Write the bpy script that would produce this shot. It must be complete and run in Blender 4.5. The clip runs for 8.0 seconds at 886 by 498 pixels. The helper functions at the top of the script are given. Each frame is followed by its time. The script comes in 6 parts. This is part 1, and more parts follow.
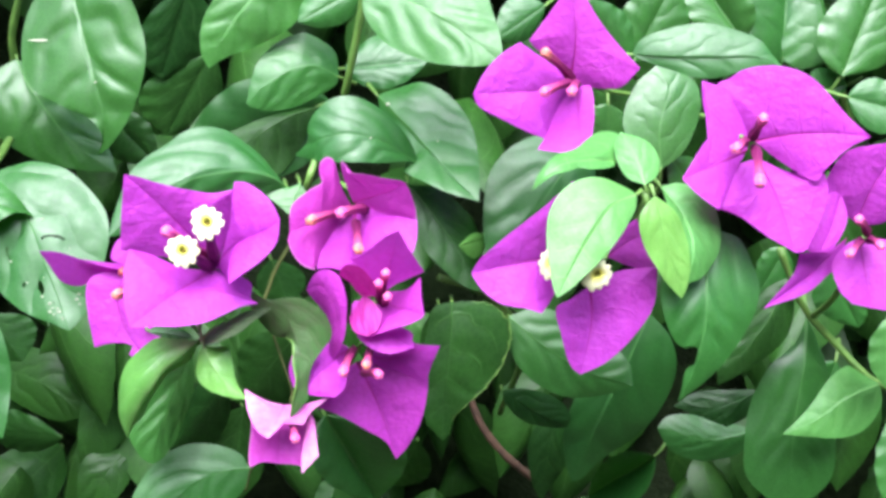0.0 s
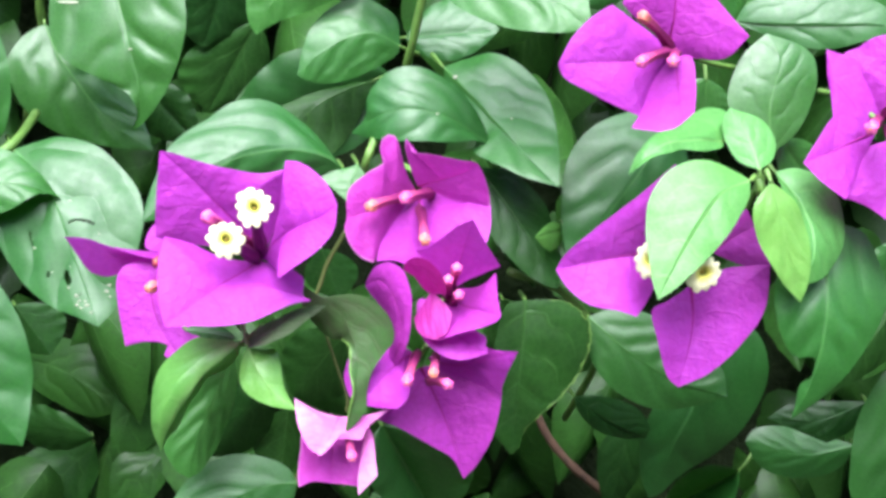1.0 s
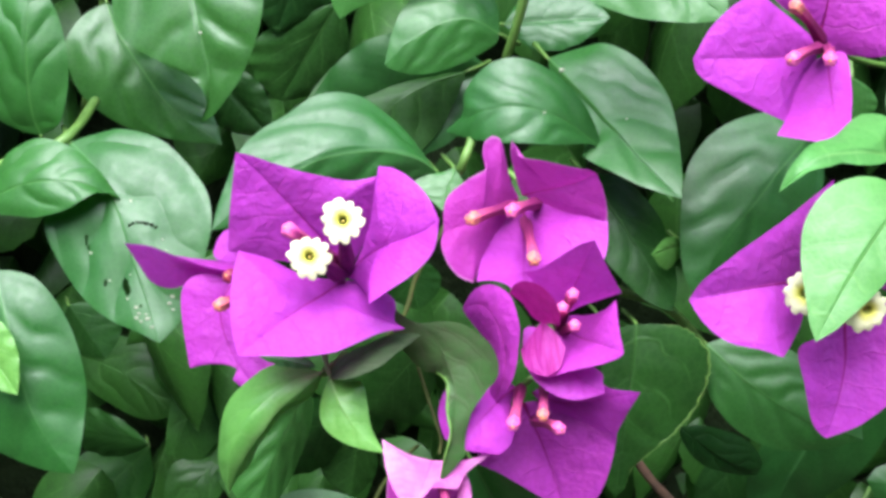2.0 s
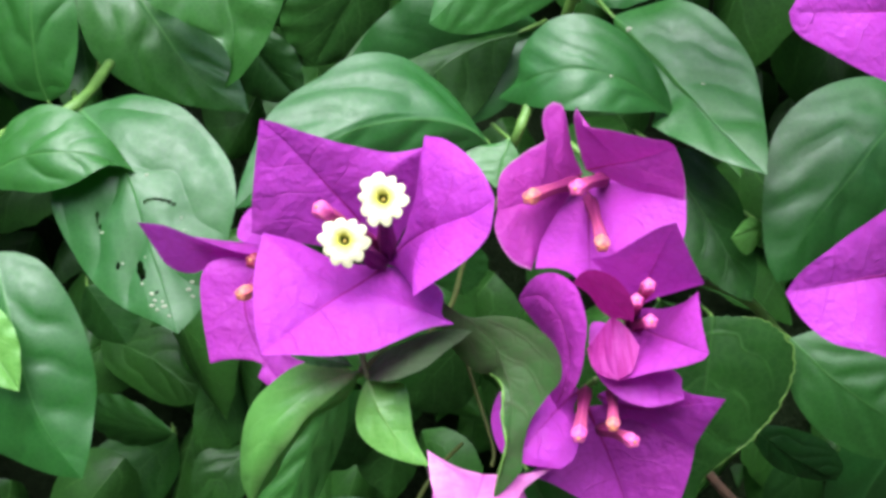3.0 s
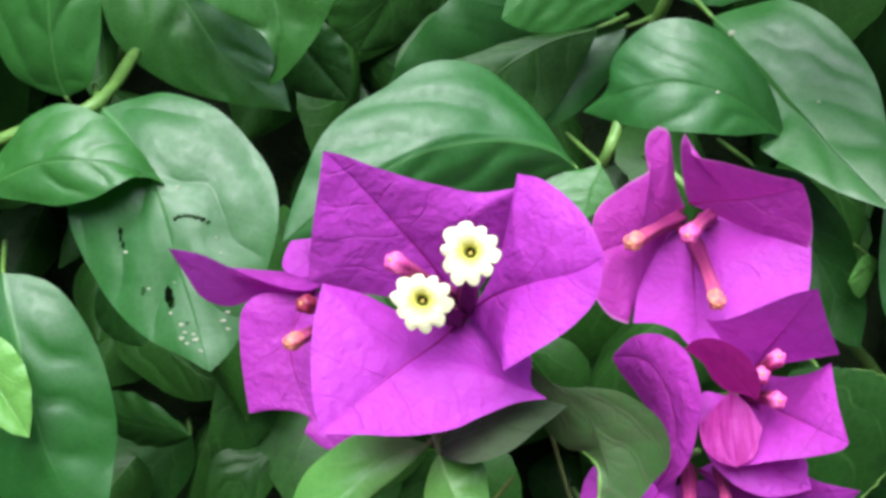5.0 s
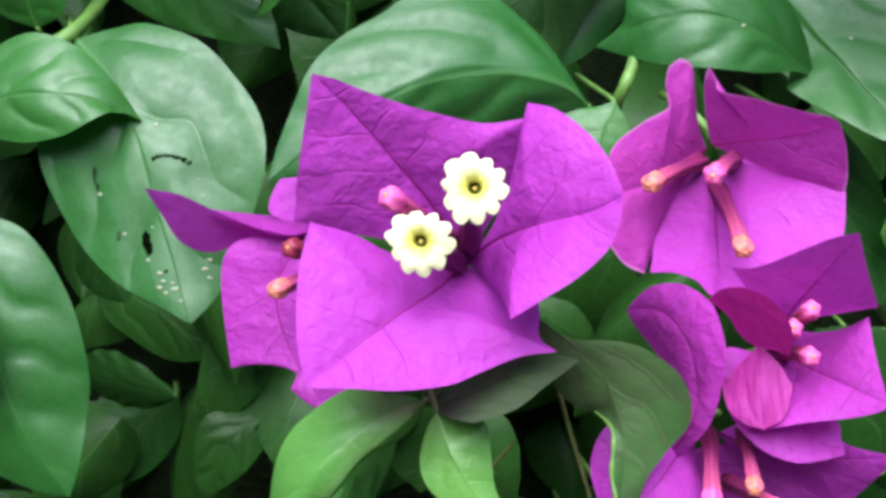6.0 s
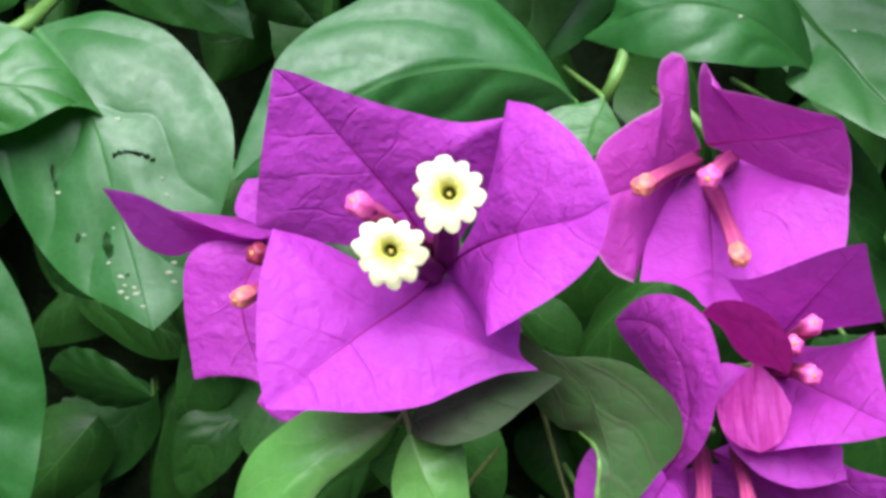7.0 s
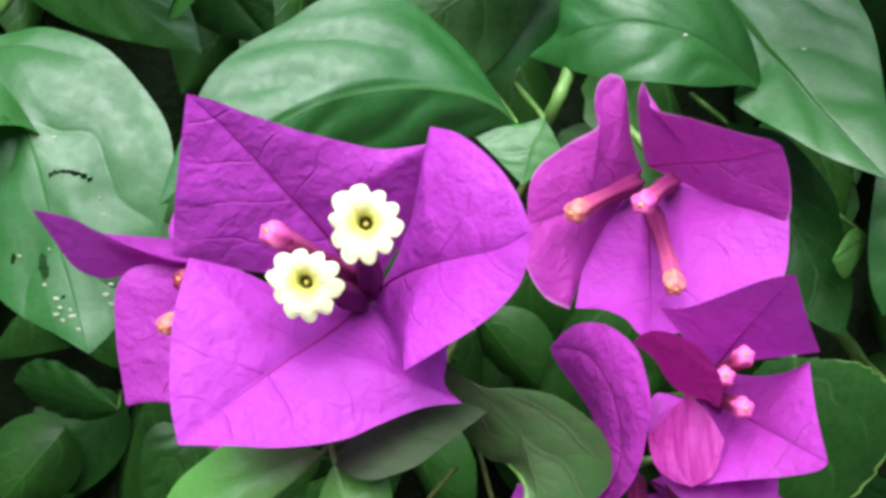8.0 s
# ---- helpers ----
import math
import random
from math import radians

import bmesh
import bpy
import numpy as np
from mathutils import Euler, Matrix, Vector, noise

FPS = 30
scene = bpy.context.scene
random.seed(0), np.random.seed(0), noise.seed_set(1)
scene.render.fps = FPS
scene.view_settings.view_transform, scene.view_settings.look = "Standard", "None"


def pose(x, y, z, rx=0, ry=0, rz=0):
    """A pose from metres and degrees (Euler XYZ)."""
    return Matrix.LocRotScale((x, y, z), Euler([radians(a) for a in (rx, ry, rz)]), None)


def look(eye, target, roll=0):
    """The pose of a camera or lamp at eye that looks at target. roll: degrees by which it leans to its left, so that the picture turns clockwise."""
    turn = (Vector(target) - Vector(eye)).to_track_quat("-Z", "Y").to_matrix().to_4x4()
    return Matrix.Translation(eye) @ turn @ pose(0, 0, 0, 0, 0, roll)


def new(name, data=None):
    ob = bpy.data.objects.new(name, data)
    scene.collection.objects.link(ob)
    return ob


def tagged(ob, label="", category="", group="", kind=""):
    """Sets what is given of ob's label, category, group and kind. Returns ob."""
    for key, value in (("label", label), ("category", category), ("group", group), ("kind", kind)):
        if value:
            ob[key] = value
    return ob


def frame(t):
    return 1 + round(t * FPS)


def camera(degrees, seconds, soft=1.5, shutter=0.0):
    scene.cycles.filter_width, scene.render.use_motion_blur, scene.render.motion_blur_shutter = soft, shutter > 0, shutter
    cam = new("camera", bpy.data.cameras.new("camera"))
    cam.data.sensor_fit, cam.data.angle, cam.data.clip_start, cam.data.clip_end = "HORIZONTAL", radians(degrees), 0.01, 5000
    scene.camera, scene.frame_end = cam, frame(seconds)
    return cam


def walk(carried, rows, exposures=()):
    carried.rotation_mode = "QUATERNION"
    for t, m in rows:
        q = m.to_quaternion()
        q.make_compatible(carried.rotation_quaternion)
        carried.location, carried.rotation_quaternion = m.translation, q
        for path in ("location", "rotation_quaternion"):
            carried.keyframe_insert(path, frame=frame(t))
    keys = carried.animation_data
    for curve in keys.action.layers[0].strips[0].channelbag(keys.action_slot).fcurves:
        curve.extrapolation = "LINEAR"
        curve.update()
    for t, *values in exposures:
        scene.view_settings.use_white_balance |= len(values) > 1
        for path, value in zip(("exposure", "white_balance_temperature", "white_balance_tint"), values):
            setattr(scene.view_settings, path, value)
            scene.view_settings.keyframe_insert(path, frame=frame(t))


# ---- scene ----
cam = camera(40.00, 8.0, 3.4)
PATH = [
    (0, (0.06463, -0.38839, 1.28026), (0.11441, 0.58901, 1.07484), -0.78),
    (0.5, (0.05955, -0.36404, 1.27285), (0.09886, 0.61337, 1.06518), -1.04),
    (1, (0.05479, -0.33546, 1.27066), (0.07361, 0.64087, 1.05517), -0.42),
    (1.5, (0.04252, -0.31091, 1.27475), (0.04045, 0.66545, 1.05863), 0.75),
    (2, (0.03929, -0.28660, 1.27022), (0.01702, 0.68636, 1.04032), 0.41),
    (2.2, (0.03781, -0.27562, 1.26628), (0.00967, 0.69704, 1.03576), 0.36),
    (3.3, (0.03374, -0.23824, 1.26245), (-0.02055, 0.72478, 0.99855), 0.27),
    (3.5, (0.03533, -0.23365, 1.26288), (-0.01084, 0.72768, 0.99139), 0.48),
    (4, (0.03695, -0.22687, 1.26167), (-0.00008, 0.73385, 0.98666), 1.00),
    (4.5, (0.02781, -0.21341, 1.26628), (-0.01235, 0.74512, 0.98413), 1.17),
    (5, (0.01468, -0.20103, 1.27095), (-0.03811, 0.75445, 0.98066), 1.83),
    (5.2, (0.01343, -0.19749, 1.26810), (-0.03869, 0.75596, 0.97107), 2.11),
    (6.5, (0.01312, -0.17288, 1.25826), (-0.03364, 0.77369, 0.93917), 2.60),
    (7, (0.01526, -0.16655, 1.25794), (-0.02668, 0.77885, 0.93474), 2.82),
    (7.5, (0.01915, -0.16480, 1.25808), (-0.02045, 0.78070, 0.93489), 2.87),
    (8, (0.02617, -0.15992, 1.26110), (-0.01363, 0.78569, 0.93824), 2.91),
]
EXPOSURES = [(0, 2.26, 5800, 15), (1.5, 2.05, 5800, 14), (2.2, 1.82, 5800, 12), (3.5, 1.63, 5800, 10), (8, 1.51, 5800, 10)]
walk(cam, [(t, look(eye, target, roll)) for t, eye, target, roll in PATH], EXPOSURES)

# ---- light: open shade under a bright overcast sky ----
world = bpy.data.worlds.new("sky")
scene.world = world
world.use_nodes = True
wt = world.node_tree
sky = wt.nodes.new("ShaderNodeTexSky")
sky.sky_type, sky.sun_disc = "NISHITA", False
sky.sun_elevation, sky.sun_rotation = radians(58), radians(189)
sky.air_density, sky.dust_density, sky.ozone_density = 1.0, 4.0, 0.6
back = wt.nodes["Background"]
back.inputs["Strength"].default_value = 0.10
wt.links.new(sky.outputs["Color"], back.inputs["Color"])
sun_data = bpy.data.lights.new("sun", "SUN")
sun_data.energy, sun_data.angle, sun_data.color = 2.5, radians(56), (1.0, 0.985, 0.96)
sun = new("sun", sun_data)
sun.matrix_world = look((-0.4, -2.6, 5.0), (0, 0, 0.9))

# ---- materials ----


def nodes_of(name):
    m = bpy.data.materials.new(name)
    m.use_nodes = True
    t = m.node_tree
    return m, t, t.nodes["Principled BSDF"], t.nodes["Material Output"]


def calc(t, op, a, b=None, clamp=False):
    n = t.nodes.new("ShaderNodeMath")
    n.operation, n.use_clamp = op, clamp
    for k, v in enumerate((a, b)):
        if v is None:
            continue
        if isinstance(v, (int, float)):
            n.inputs[k].default_value = v
        else:
            t.links.new(v, n.inputs[k])
    return n.outputs[0]


def span(t, value, a, b, c=0.0, d=1.0, smooth=True):
    n = t.nodes.new("ShaderNodeMapRange")
    n.interpolation_type = "SMOOTHSTEP" if smooth else "LINEAR"
    t.links.new(value, n.inputs["Value"])
    for k, v in zip(("From Min", "From Max", "To Min", "To Max"), (a, b, c, d)):
        n.inputs[k].default_value = v
    return n.outputs[0]


def blend(t, factor, a, b, mode="MIX"):
    n = t.nodes.new("ShaderNodeMix")
    n.data_type, n.blend_type = "RGBA", mode
    for socket, v in ((n.inputs["Factor"], factor), (n.inputs["A"], a), (n.inputs["B"], b)):
        if isinstance(v, (int, float)):
            socket.default_value = v
        elif isinstance(v, tuple):
            socket.default_value = (*v, 1.0)
        else:
            t.links.new(v, socket)
    return n.outputs["Result"]


def noise_of(t, vector, scale, detail=3.0, rough=0.55):
    n = t.nodes.new("ShaderNodeTexNoise")
    t.links.new(vector, n.inputs["Vector"])
    n.inputs["Scale"].default_value, n.inputs["Detail"].default_value = scale, detail
    n.inputs["Roughness"].default_value = rough
    return n.outputs["Fac"]


def blade_material(name, colour, deep, vein, rough=0.35, gloss=0.5, thin=0.25, vein_strength=0.5, mid_strength=0.7, wrinkle=120.0, bump=0.25,
                   thin_tint=(1, 1, 1), blotch=0.5, edge=None, vary=0.25, side_bump=0.25, net=350.0, net_bump=0.06, crinkle=0.0,
                   groove=0.07, groove_shade=None, rib=0.040, wander=0.16, streaks=0.0):
    """A thin leaf or petal. UVMap: from base to tip, and across it with the midrib at 0.5. Veins: the count of side veins, and the way to the rim."""
    m, t, p, out = nodes_of(name)
    uv, veins = t.nodes.new("ShaderNodeUVMap"), t.nodes.new("ShaderNodeUVMap")
    uv.uv_map, veins.uv_map = "UVMap", "Veins"
    sep, sev = t.nodes.new("ShaderNodeSeparateXYZ"), t.nodes.new("ShaderNodeSeparateXYZ")
    t.links.new(uv.outputs[0], sep.inputs[0])
    t.links.new(veins.outputs[0], sev.inputs[0])
    u, rim = sep.outputs[0], sev.outputs[1]
    s = calc(t, "ABSOLUTE", calc(t, "MULTIPLY", calc(t, "SUBTRACT", sep.outputs[1], 0.5), 2.0))
    coords = t.nodes.new("ShaderNodeTexCoord").outputs["Object"]
    info = t.nodes.new("ShaderNodeObjectInfo").outputs["Random"]
    wob = calc(t, "MULTIPLY", calc(t, "SUBTRACT", noise_of(t, coords, 160.0, 3.0), 0.5), wander)
    phase = calc(t, "ADD", sev.outputs[0], wob)
    dist = calc(t, "ABSOLUTE", calc(t, "SUBTRACT", calc(t, "FRACT", phase), 0.5))
    side = span(t, dist, 0.0, groove, 1.0, 0.0)
    side = calc(t, "MULTIPLY", side, span(t, rim, 0.55, 0.95, 1.0, 0.0))
    side = calc(t, "MULTIPLY", side, span(t, noise_of(t, coords, 110.0, 2.0), 0.3, 0.6, 0.35, 1.0))
    mid = span(t, calc(t, "DIVIDE", s, calc(t, "SUBTRACT", 1.35, u)), 0.004, rib, 1.0, 0.0)
    mid = calc(t, "MULTIPLY", mid, span(t, u, 0.35, 0.95, 1.0, 0.15))
    # fine net of veinlets, bent by a little noise
    bent = t.nodes.new("ShaderNodeVectorMath")
    bent.operation = "MULTIPLY_ADD"
    warp = t.nodes.new("ShaderNodeTexNoise")
    warp.inputs["Scale"].default_value, warp.inputs["Detail"].default_value = net * 0.5, 2.0
    t.links.new(coords, warp.inputs["Vector"])
    t.links.new(warp.outputs["Color"], bent.inputs[0])
    bent.inputs[1].default_value = (0.9 / net,) * 3
    t.links.new(coords, bent.inputs[2])
    cells = t.nodes.new("ShaderNodeTexVoronoi")
    cells.feature = "DISTANCE_TO_EDGE"
    cells.inputs["Scale"].default_value = net
    t.links.new(bent.outputs[0], cells.inputs["Vector"])
    netline = span(t, cells.outputs["Distance"], 0.0, 0.20, 1.0, 0.0)
    big = noise_of(t, coords, 38.0, 3.0)
    fine = noise_of(t, coords, 420.0, 3.0)
    body = blend(t, span(t, big, 0.35, 0.68, 0.0, blotch), colour, deep)
    mottle = noise_of(t, coords, 190.0, 4.0, 0.65)
    body = blend(t, span(t, mottle, 0.42, 0.70, 0.0, blotch * 0.8), body, deep)
    body = blend(t, calc(t, "MULTIPLY", netline, 0.10), body, vein)
    # darker side-vein grooves, where given: their shading is put into the colour
    body = blend(t, calc(t, "MULTIPLY", side, vein_strength), body, groove_shade or vein)
    body = blend(t, calc(t, "MULTIPLY", mid, mid_strength), body, vein)
    if streaks:
        lanes = t.nodes.new("ShaderNodeCombineXYZ")
        t.links.new(calc(t, "MULTIPLY", sep.outputs[1], 16.0), lanes.inputs[0])
        t.links.new(calc(t, "MULTIPLY", u, 1.6), lanes.inputs[1])
        body = blend(t, span(t, noise_of(t, lanes.outputs[0], 1.0, 2.0), 0.44, 0.60, 0.0, streaks), body, vein)
    if edge:
        body = blend(t, span(t, rim, 0.955, 1.0, 0.0, 0.6), body, edge)
    hue = t.nodes.new("ShaderNodeHueSaturation")
    t.links.new(body, hue.inputs["Color"])
    t.links.new(span(t, info, 0, 1, 1 - vary, 1 + vary, False), hue.inputs["Value"])
    t.links.new(span(t, info, 0, 1, 0.508, 0.492, False), hue.inputs["Hue"])
    body = hue.outputs["Color"]
    t.links.new(body, p.inputs["Base Color"])
    t.links.new(span(t, fine, 0.3, 0.7, rough - 0.06, rough + 0.08), p.inputs["Roughness"])
    p.inputs["Specular IOR Level"].default_value = gloss
    height = calc(t, "ADD", calc(t, "MULTIPLY", side, -side_bump), calc(t, "MULTIPLY", mid, -0.9))
    height = calc(t, "ADD", height, calc(t, "MULTIPLY", netline, -net_bump))
    height = calc(t, "ADD", height, calc(t, "MULTIPLY", noise_of(t, coords, wrinkle, 3.0), 0.9))
    if crinkle:
        fold = calc(t, "ABSOLUTE", calc(t, "SUBTRACT", noise_of(t, bent.outputs[0], 210.0, 3.0, 0.55), 0.5))
        height = calc(t, "ADD", height, calc(t, "MULTIPLY", fold, crinkle))
    b = t.nodes.new("ShaderNodeBump")
    b.inputs["Strength"].default_value, b.inputs["Distance"].default_value = bump, 0.0012
    t.links.new(height, b.inputs["Height"])
    t.links.new(b.outputs[0], p.inputs["Normal"])
    tr = t.nodes.new("ShaderNodeBsdfTranslucent")
    t.links.new(blend(t, 1.0, body, thin_tint, "MULTIPLY"), tr.inputs["Color"])
    t.links.new(b.outputs[0], tr.inputs["Normal"])
    mix = t.nodes.new("ShaderNodeMixShader")
    mix.inputs[0].default_value = thin
    t.links.new(p.outputs[0], mix.inputs[1])
    t.links.new(tr.outputs[0], mix.inputs[2])
    t.links.new(mix.outputs[0], out.inputs["Surface"])
    return m


def plain_material(name, colour, dark, rough=0.5, scale=60.0, bump=0.3, gloss=0.5):
    m, t, p, out = nodes_of(name)
    coords = t.nodes.new("ShaderNodeTexCoord").outputs["Object"]
    a, f = noise_of(t, coords, scale, 4.0), noise_of(t, coords, scale * 9, 3.0)
    body = blend(t, span(t, a, 0.3, 0.7), colour, dark)
    body = blend(t, span(t, f, 0.45, 0.7, 0.0, 0.35), body, dark)
    t.links.new(body, p.inputs["Base Color"])
    p.inputs["Roughness"].default_value = rough
    p.inputs["Specular IOR Level"].default_value = gloss
    b = t.nodes.new("ShaderNodeBump")
    b.inputs["Strength"].default_value, b.inputs["Distance"].default_value = bump, 0.1 / scale
    t.links.new(f, b.inputs["Height"])
    t.links.new(b.outputs[0], p.inputs["Normal"])
    return m


def radial_material(name, throat, ring, petal):
    """The face of the small true flower: UV x is the distance from its centre."""
    m, t, p, out = nodes_of(name)
    uv = t.nodes.new("ShaderNodeUVMap")
    sep = t.nodes.new("ShaderNodeSeparateXYZ")
    t.links.new(uv.outputs[0], sep.inputs[0])
    coords = t.nodes.new("ShaderNodeTexCoord").outputs["Object"]
    r = calc(t, "ADD", sep.outputs[0], calc(t, "MULTIPLY", calc(t, "SUBTRACT", noise_of(t, coords, 500.0), 0.5), 0.12))
    body = blend(t, span(t, r, 0.24, 0.66), ring, petal)
    body = blend(t, span(t, r, 0.14, 0.26), throat, body)
    t.links.new(body, p.inputs["Base Color"])
    p.inputs["Roughness"].default_value = 0.6
    b = t.nodes.new("ShaderNodeBump")
    b.inputs["Strength"].default_value, b.inputs["Distance"].default_value = 0.3, 0.0005
    t.links.new(noise_of(t, coords, 900.0), b.inputs["Height"])
    t.links.new(b.outputs[0], p.inputs["Normal"])
    return m


def tube_material(name, foot, head):
    """A flower tube: UV x runs from its foot to its head."""
    m, t, p, out = nodes_of(name)
    uv = t.nodes.new("ShaderNodeUVMap")
    sep = t.nodes.new("ShaderNodeSeparateXYZ")
    t.links.new(uv.outputs[0], sep.inputs[0])
    coords = t.nodes.new("ShaderNodeTexCoord").outputs["Object"]
    f = noise_of(t, coords, 1400.0)
    along = calc(t, "ADD", sep.outputs[0], calc(t, "MULTIPLY", calc(t, "SUBTRACT", f, 0.5), 0.35))
    t.links.new(blend(t, span(t, along, 0.40, 1.05), foot, head), p.inputs["Base Color"])
    p.inputs["Roughness"].default_value = 0.6
    p.inputs["Specular IOR Level"].default_value = 0.3
    b = t.nodes.new("ShaderNodeBump")
    b.inputs["Strength"].default_value, b.inputs["Distance"].default_value = 0.5, 0.0003
    t.links.new(f, b.inputs["Height"])
    t.links.new(b.outputs[0], p.inputs["Normal"])
    return m


LEAF = blade_material("leaf_mature", (0.029, 0.138, 0.018), (0.017, 0.090, 0.010), (0.10, 0.27, 0.06), rough=0.46, gloss=0.62,
                      vein_strength=0.30, mid_strength=0.5, thin=0.20, thin_tint=(1.6, 1.5, 0.4), wrinkle=60, bump=0.20,
                      groove=0.17, side_bump=0.42, groove_shade=(0.020, 0.105, 0.012), net=520, net_bump=0.05, wander=0.05, blotch=0.35)
# Darker copy of leaf_mature, half way to the painted-in shade of the next.
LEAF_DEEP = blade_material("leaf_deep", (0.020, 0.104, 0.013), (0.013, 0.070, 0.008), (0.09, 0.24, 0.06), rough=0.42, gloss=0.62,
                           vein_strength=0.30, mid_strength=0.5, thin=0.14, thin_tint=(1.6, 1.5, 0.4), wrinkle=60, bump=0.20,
                           groove=0.17, side_bump=0.42, groove_shade=(0.013, 0.072, 0.008), net=520, net_bump=0.05, wander=0.05, blotch=0.35, vary=0.12)
# Darkened leaf green: the shade inside the shrub is put into the colour.
LEAF_SHADE = blade_material("leaf_shade", (0.017, 0.074, 0.009), (0.010, 0.044, 0.006), (0.06, 0.16, 0.035), rough=0.44, gloss=0.30,
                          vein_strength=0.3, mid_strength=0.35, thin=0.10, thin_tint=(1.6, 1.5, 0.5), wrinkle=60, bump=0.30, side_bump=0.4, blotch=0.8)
LEAF_DULL = blade_material("leaf_underside", (0.050, 0.118, 0.034), (0.052, 0.072, 0.036), (0.085, 0.13, 0.062), rough=0.50, gloss=0.30,
                           vein_strength=0.40, groove=0.08, side_bump=0.6, mid_strength=0.55, thin=0.15, thin_tint=(1.4, 1.4, 0.6), wrinkle=110, bump=0.30,
                           groove_shade=(0.030, 0.055, 0.020), blotch=0.9)
LEAF_DUSKY = blade_material("leaf_dusky", (0.030, 0.100, 0.020), (0.042, 0.062, 0.027), (0.080, 0.070, 0.048), rough=0.50, gloss=0.22,
                            vein_strength=0.18, groove=0.10, side_bump=0.35, mid_strength=0.4, thin=0.15, thin_tint=(1.4, 1.4, 0.6), wrinkle=110, bump=0.34, blotch=0.8, wander=0.08, net=330, net_bump=0.10)
LEAF_YOUNG = blade_material("leaf_young", (0.085, 0.27, 0.055), (0.060, 0.21, 0.038), (0.20, 0.42, 0.12), rough=0.44, gloss=0.45,
                            vein_strength=0.25, mid_strength=0.5, thin=0.25, thin_tint=(1.3, 1.2, 0.5), wrinkle=130, bump=0.25, vary=0.12, net=520, net_bump=0.10)
LEAF_LIME = blade_material("leaf_lime", (0.135, 0.34, 0.062), (0.09, 0.26, 0.042), (0.26, 0.46, 0.14), rough=0.40,
                           vein_strength=0.25, mid_strength=0.5, thin=0.28, thin_tint=(1.2, 1.2, 0.6), wrinkle=130, bump=0.25, vary=0.10, net=520, net_bump=0.10)
LEAF_WORN = blade_material("leaf_worn", (0.031, 0.135, 0.022), (0.020, 0.094, 0.013), (0.10, 0.27, 0.07), rough=0.46,
                           gloss=0.62, vein_strength=0.30, mid_strength=0.5, thin=0.18, thin_tint=(1.5, 1.4, 0.5), wrinkle=70, bump=0.22,
                           groove=0.17, side_bump=0.42, groove_shade=(0.020, 0.105, 0.012), net=420, net_bump=0.05, wander=0.05, blotch=0.35)
PAPER = {"rough": 0.55, "gloss": 0.25, "wrinkle": 260, "vary": 0.06, "net": 300, "net_bump": 0.06, "crinkle": 1.05, "groove": 0.045, "rib": 0.030}
BRACT = blade_material("bract_magenta", (0.50, 0.060, 0.52), (0.43, 0.040, 0.445), (0.33, 0.007, 0.14), vein_strength=0.15, mid_strength=0.95,
                       thin=0.42, thin_tint=(1.15, 0.9, 1.05), bump=0.65, blotch=0.6, side_bump=0.25, **PAPER)
BRACT_ROSE = blade_material("bract_rose", (0.50, 0.055, 0.45), (0.43, 0.036, 0.38), (0.33, 0.007, 0.12), vein_strength=0.15, mid_strength=0.95,
                            thin=0.42, thin_tint=(1.15, 0.9, 1.05), bump=0.65, blotch=0.6, side_bump=0.25, edge=(0.70, 0.34, 0.62), **PAPER)
BRACT_FOLD = blade_material("bract_folded", (0.50, 0.062, 0.38), (0.42, 0.036, 0.31), (0.33, 0.008, 0.19), vein_strength=0.3, mid_strength=0.4,
                            thin=0.40, bump=0.40, blotch=0.5, side_bump=0.3, streaks=0.55, **PAPER)
BRACT_CRIMSON = blade_material("bract_crimson", (0.46, 0.020, 0.30), (0.38, 0.014, 0.22), (0.26, 0.006, 0.12), vein_strength=0.15, mid_strength=0.5,
                               thin=0.38, bump=0.50, **PAPER)
BRACT_PINK = blade_material("bract_pink", (0.80, 0.36, 0.68), (0.70, 0.13, 0.56), (0.42, 0.02, 0.26), vein_strength=0.45, mid_strength=0.6,
                            thin=0.30, bump=0.45, blotch=0.8, side_bump=0.3, **PAPER)
TUBE = tube_material("tube_pink", (0.17, 0.012, 0.085), (0.44, 0.065, 0.18))
TUBE_DARK = plain_material("tube_maroon", (0.16, 0.012, 0.10), (0.10, 0.008, 0.07), 0.5, 300)
BUD = plain_material("bud_pink", (0.72, 0.14, 0.36), (0.60, 0.06, 0.30), 0.5, 400)
BUD_RED = plain_material("bud_red", (0.26, 0.018, 0.055), (0.17, 0.010, 0.040), 0.5, 400)
BUD_ORANGE = plain_material("bud_orange", (0.64, 0.24, 0.13), (0.50, 0.08, 0.16), 0.6, 700)
CREASE = plain_material("bud_crease", (0.60, 0.30, 0.10), (0.42, 0.14, 0.06), 0.6, 900)
CREAM = radial_material("corolla_cream", (0.20, 0.24, 0.04), (0.60, 0.56, 0.09), (0.68, 0.66, 0.40))
POLLEN = plain_material("pollen", (0.55, 0.42, 0.08), (0.40, 0.28, 0.05), 0.7, 800)
STEM = plain_material("stem_green", (0.12, 0.24, 0.04), (0.08, 0.17, 0.03), 0.5, 160)
STEM_BROWN = plain_material("stem_brownish", (0.058, 0.078, 0.016), (0.044, 0.052, 0.014), 0.7, 160, 0.3, 0.2)
TWIG = plain_material("twig_brown", (0.115, 0.062, 0.036), (0.055, 0.032, 0.020), 0.8, 200, 0.6)
DEBRIS = plain_material("dry_fleck", (0.50, 0.53, 0.39), (0.33, 0.37, 0.25), 0.8, 400)
GAP_DARK = plain_material("gap_dark", (0.026, 0.044, 0.016), (0.014, 0.022, 0.009), 0.9, 25, 0.8, 0.1)
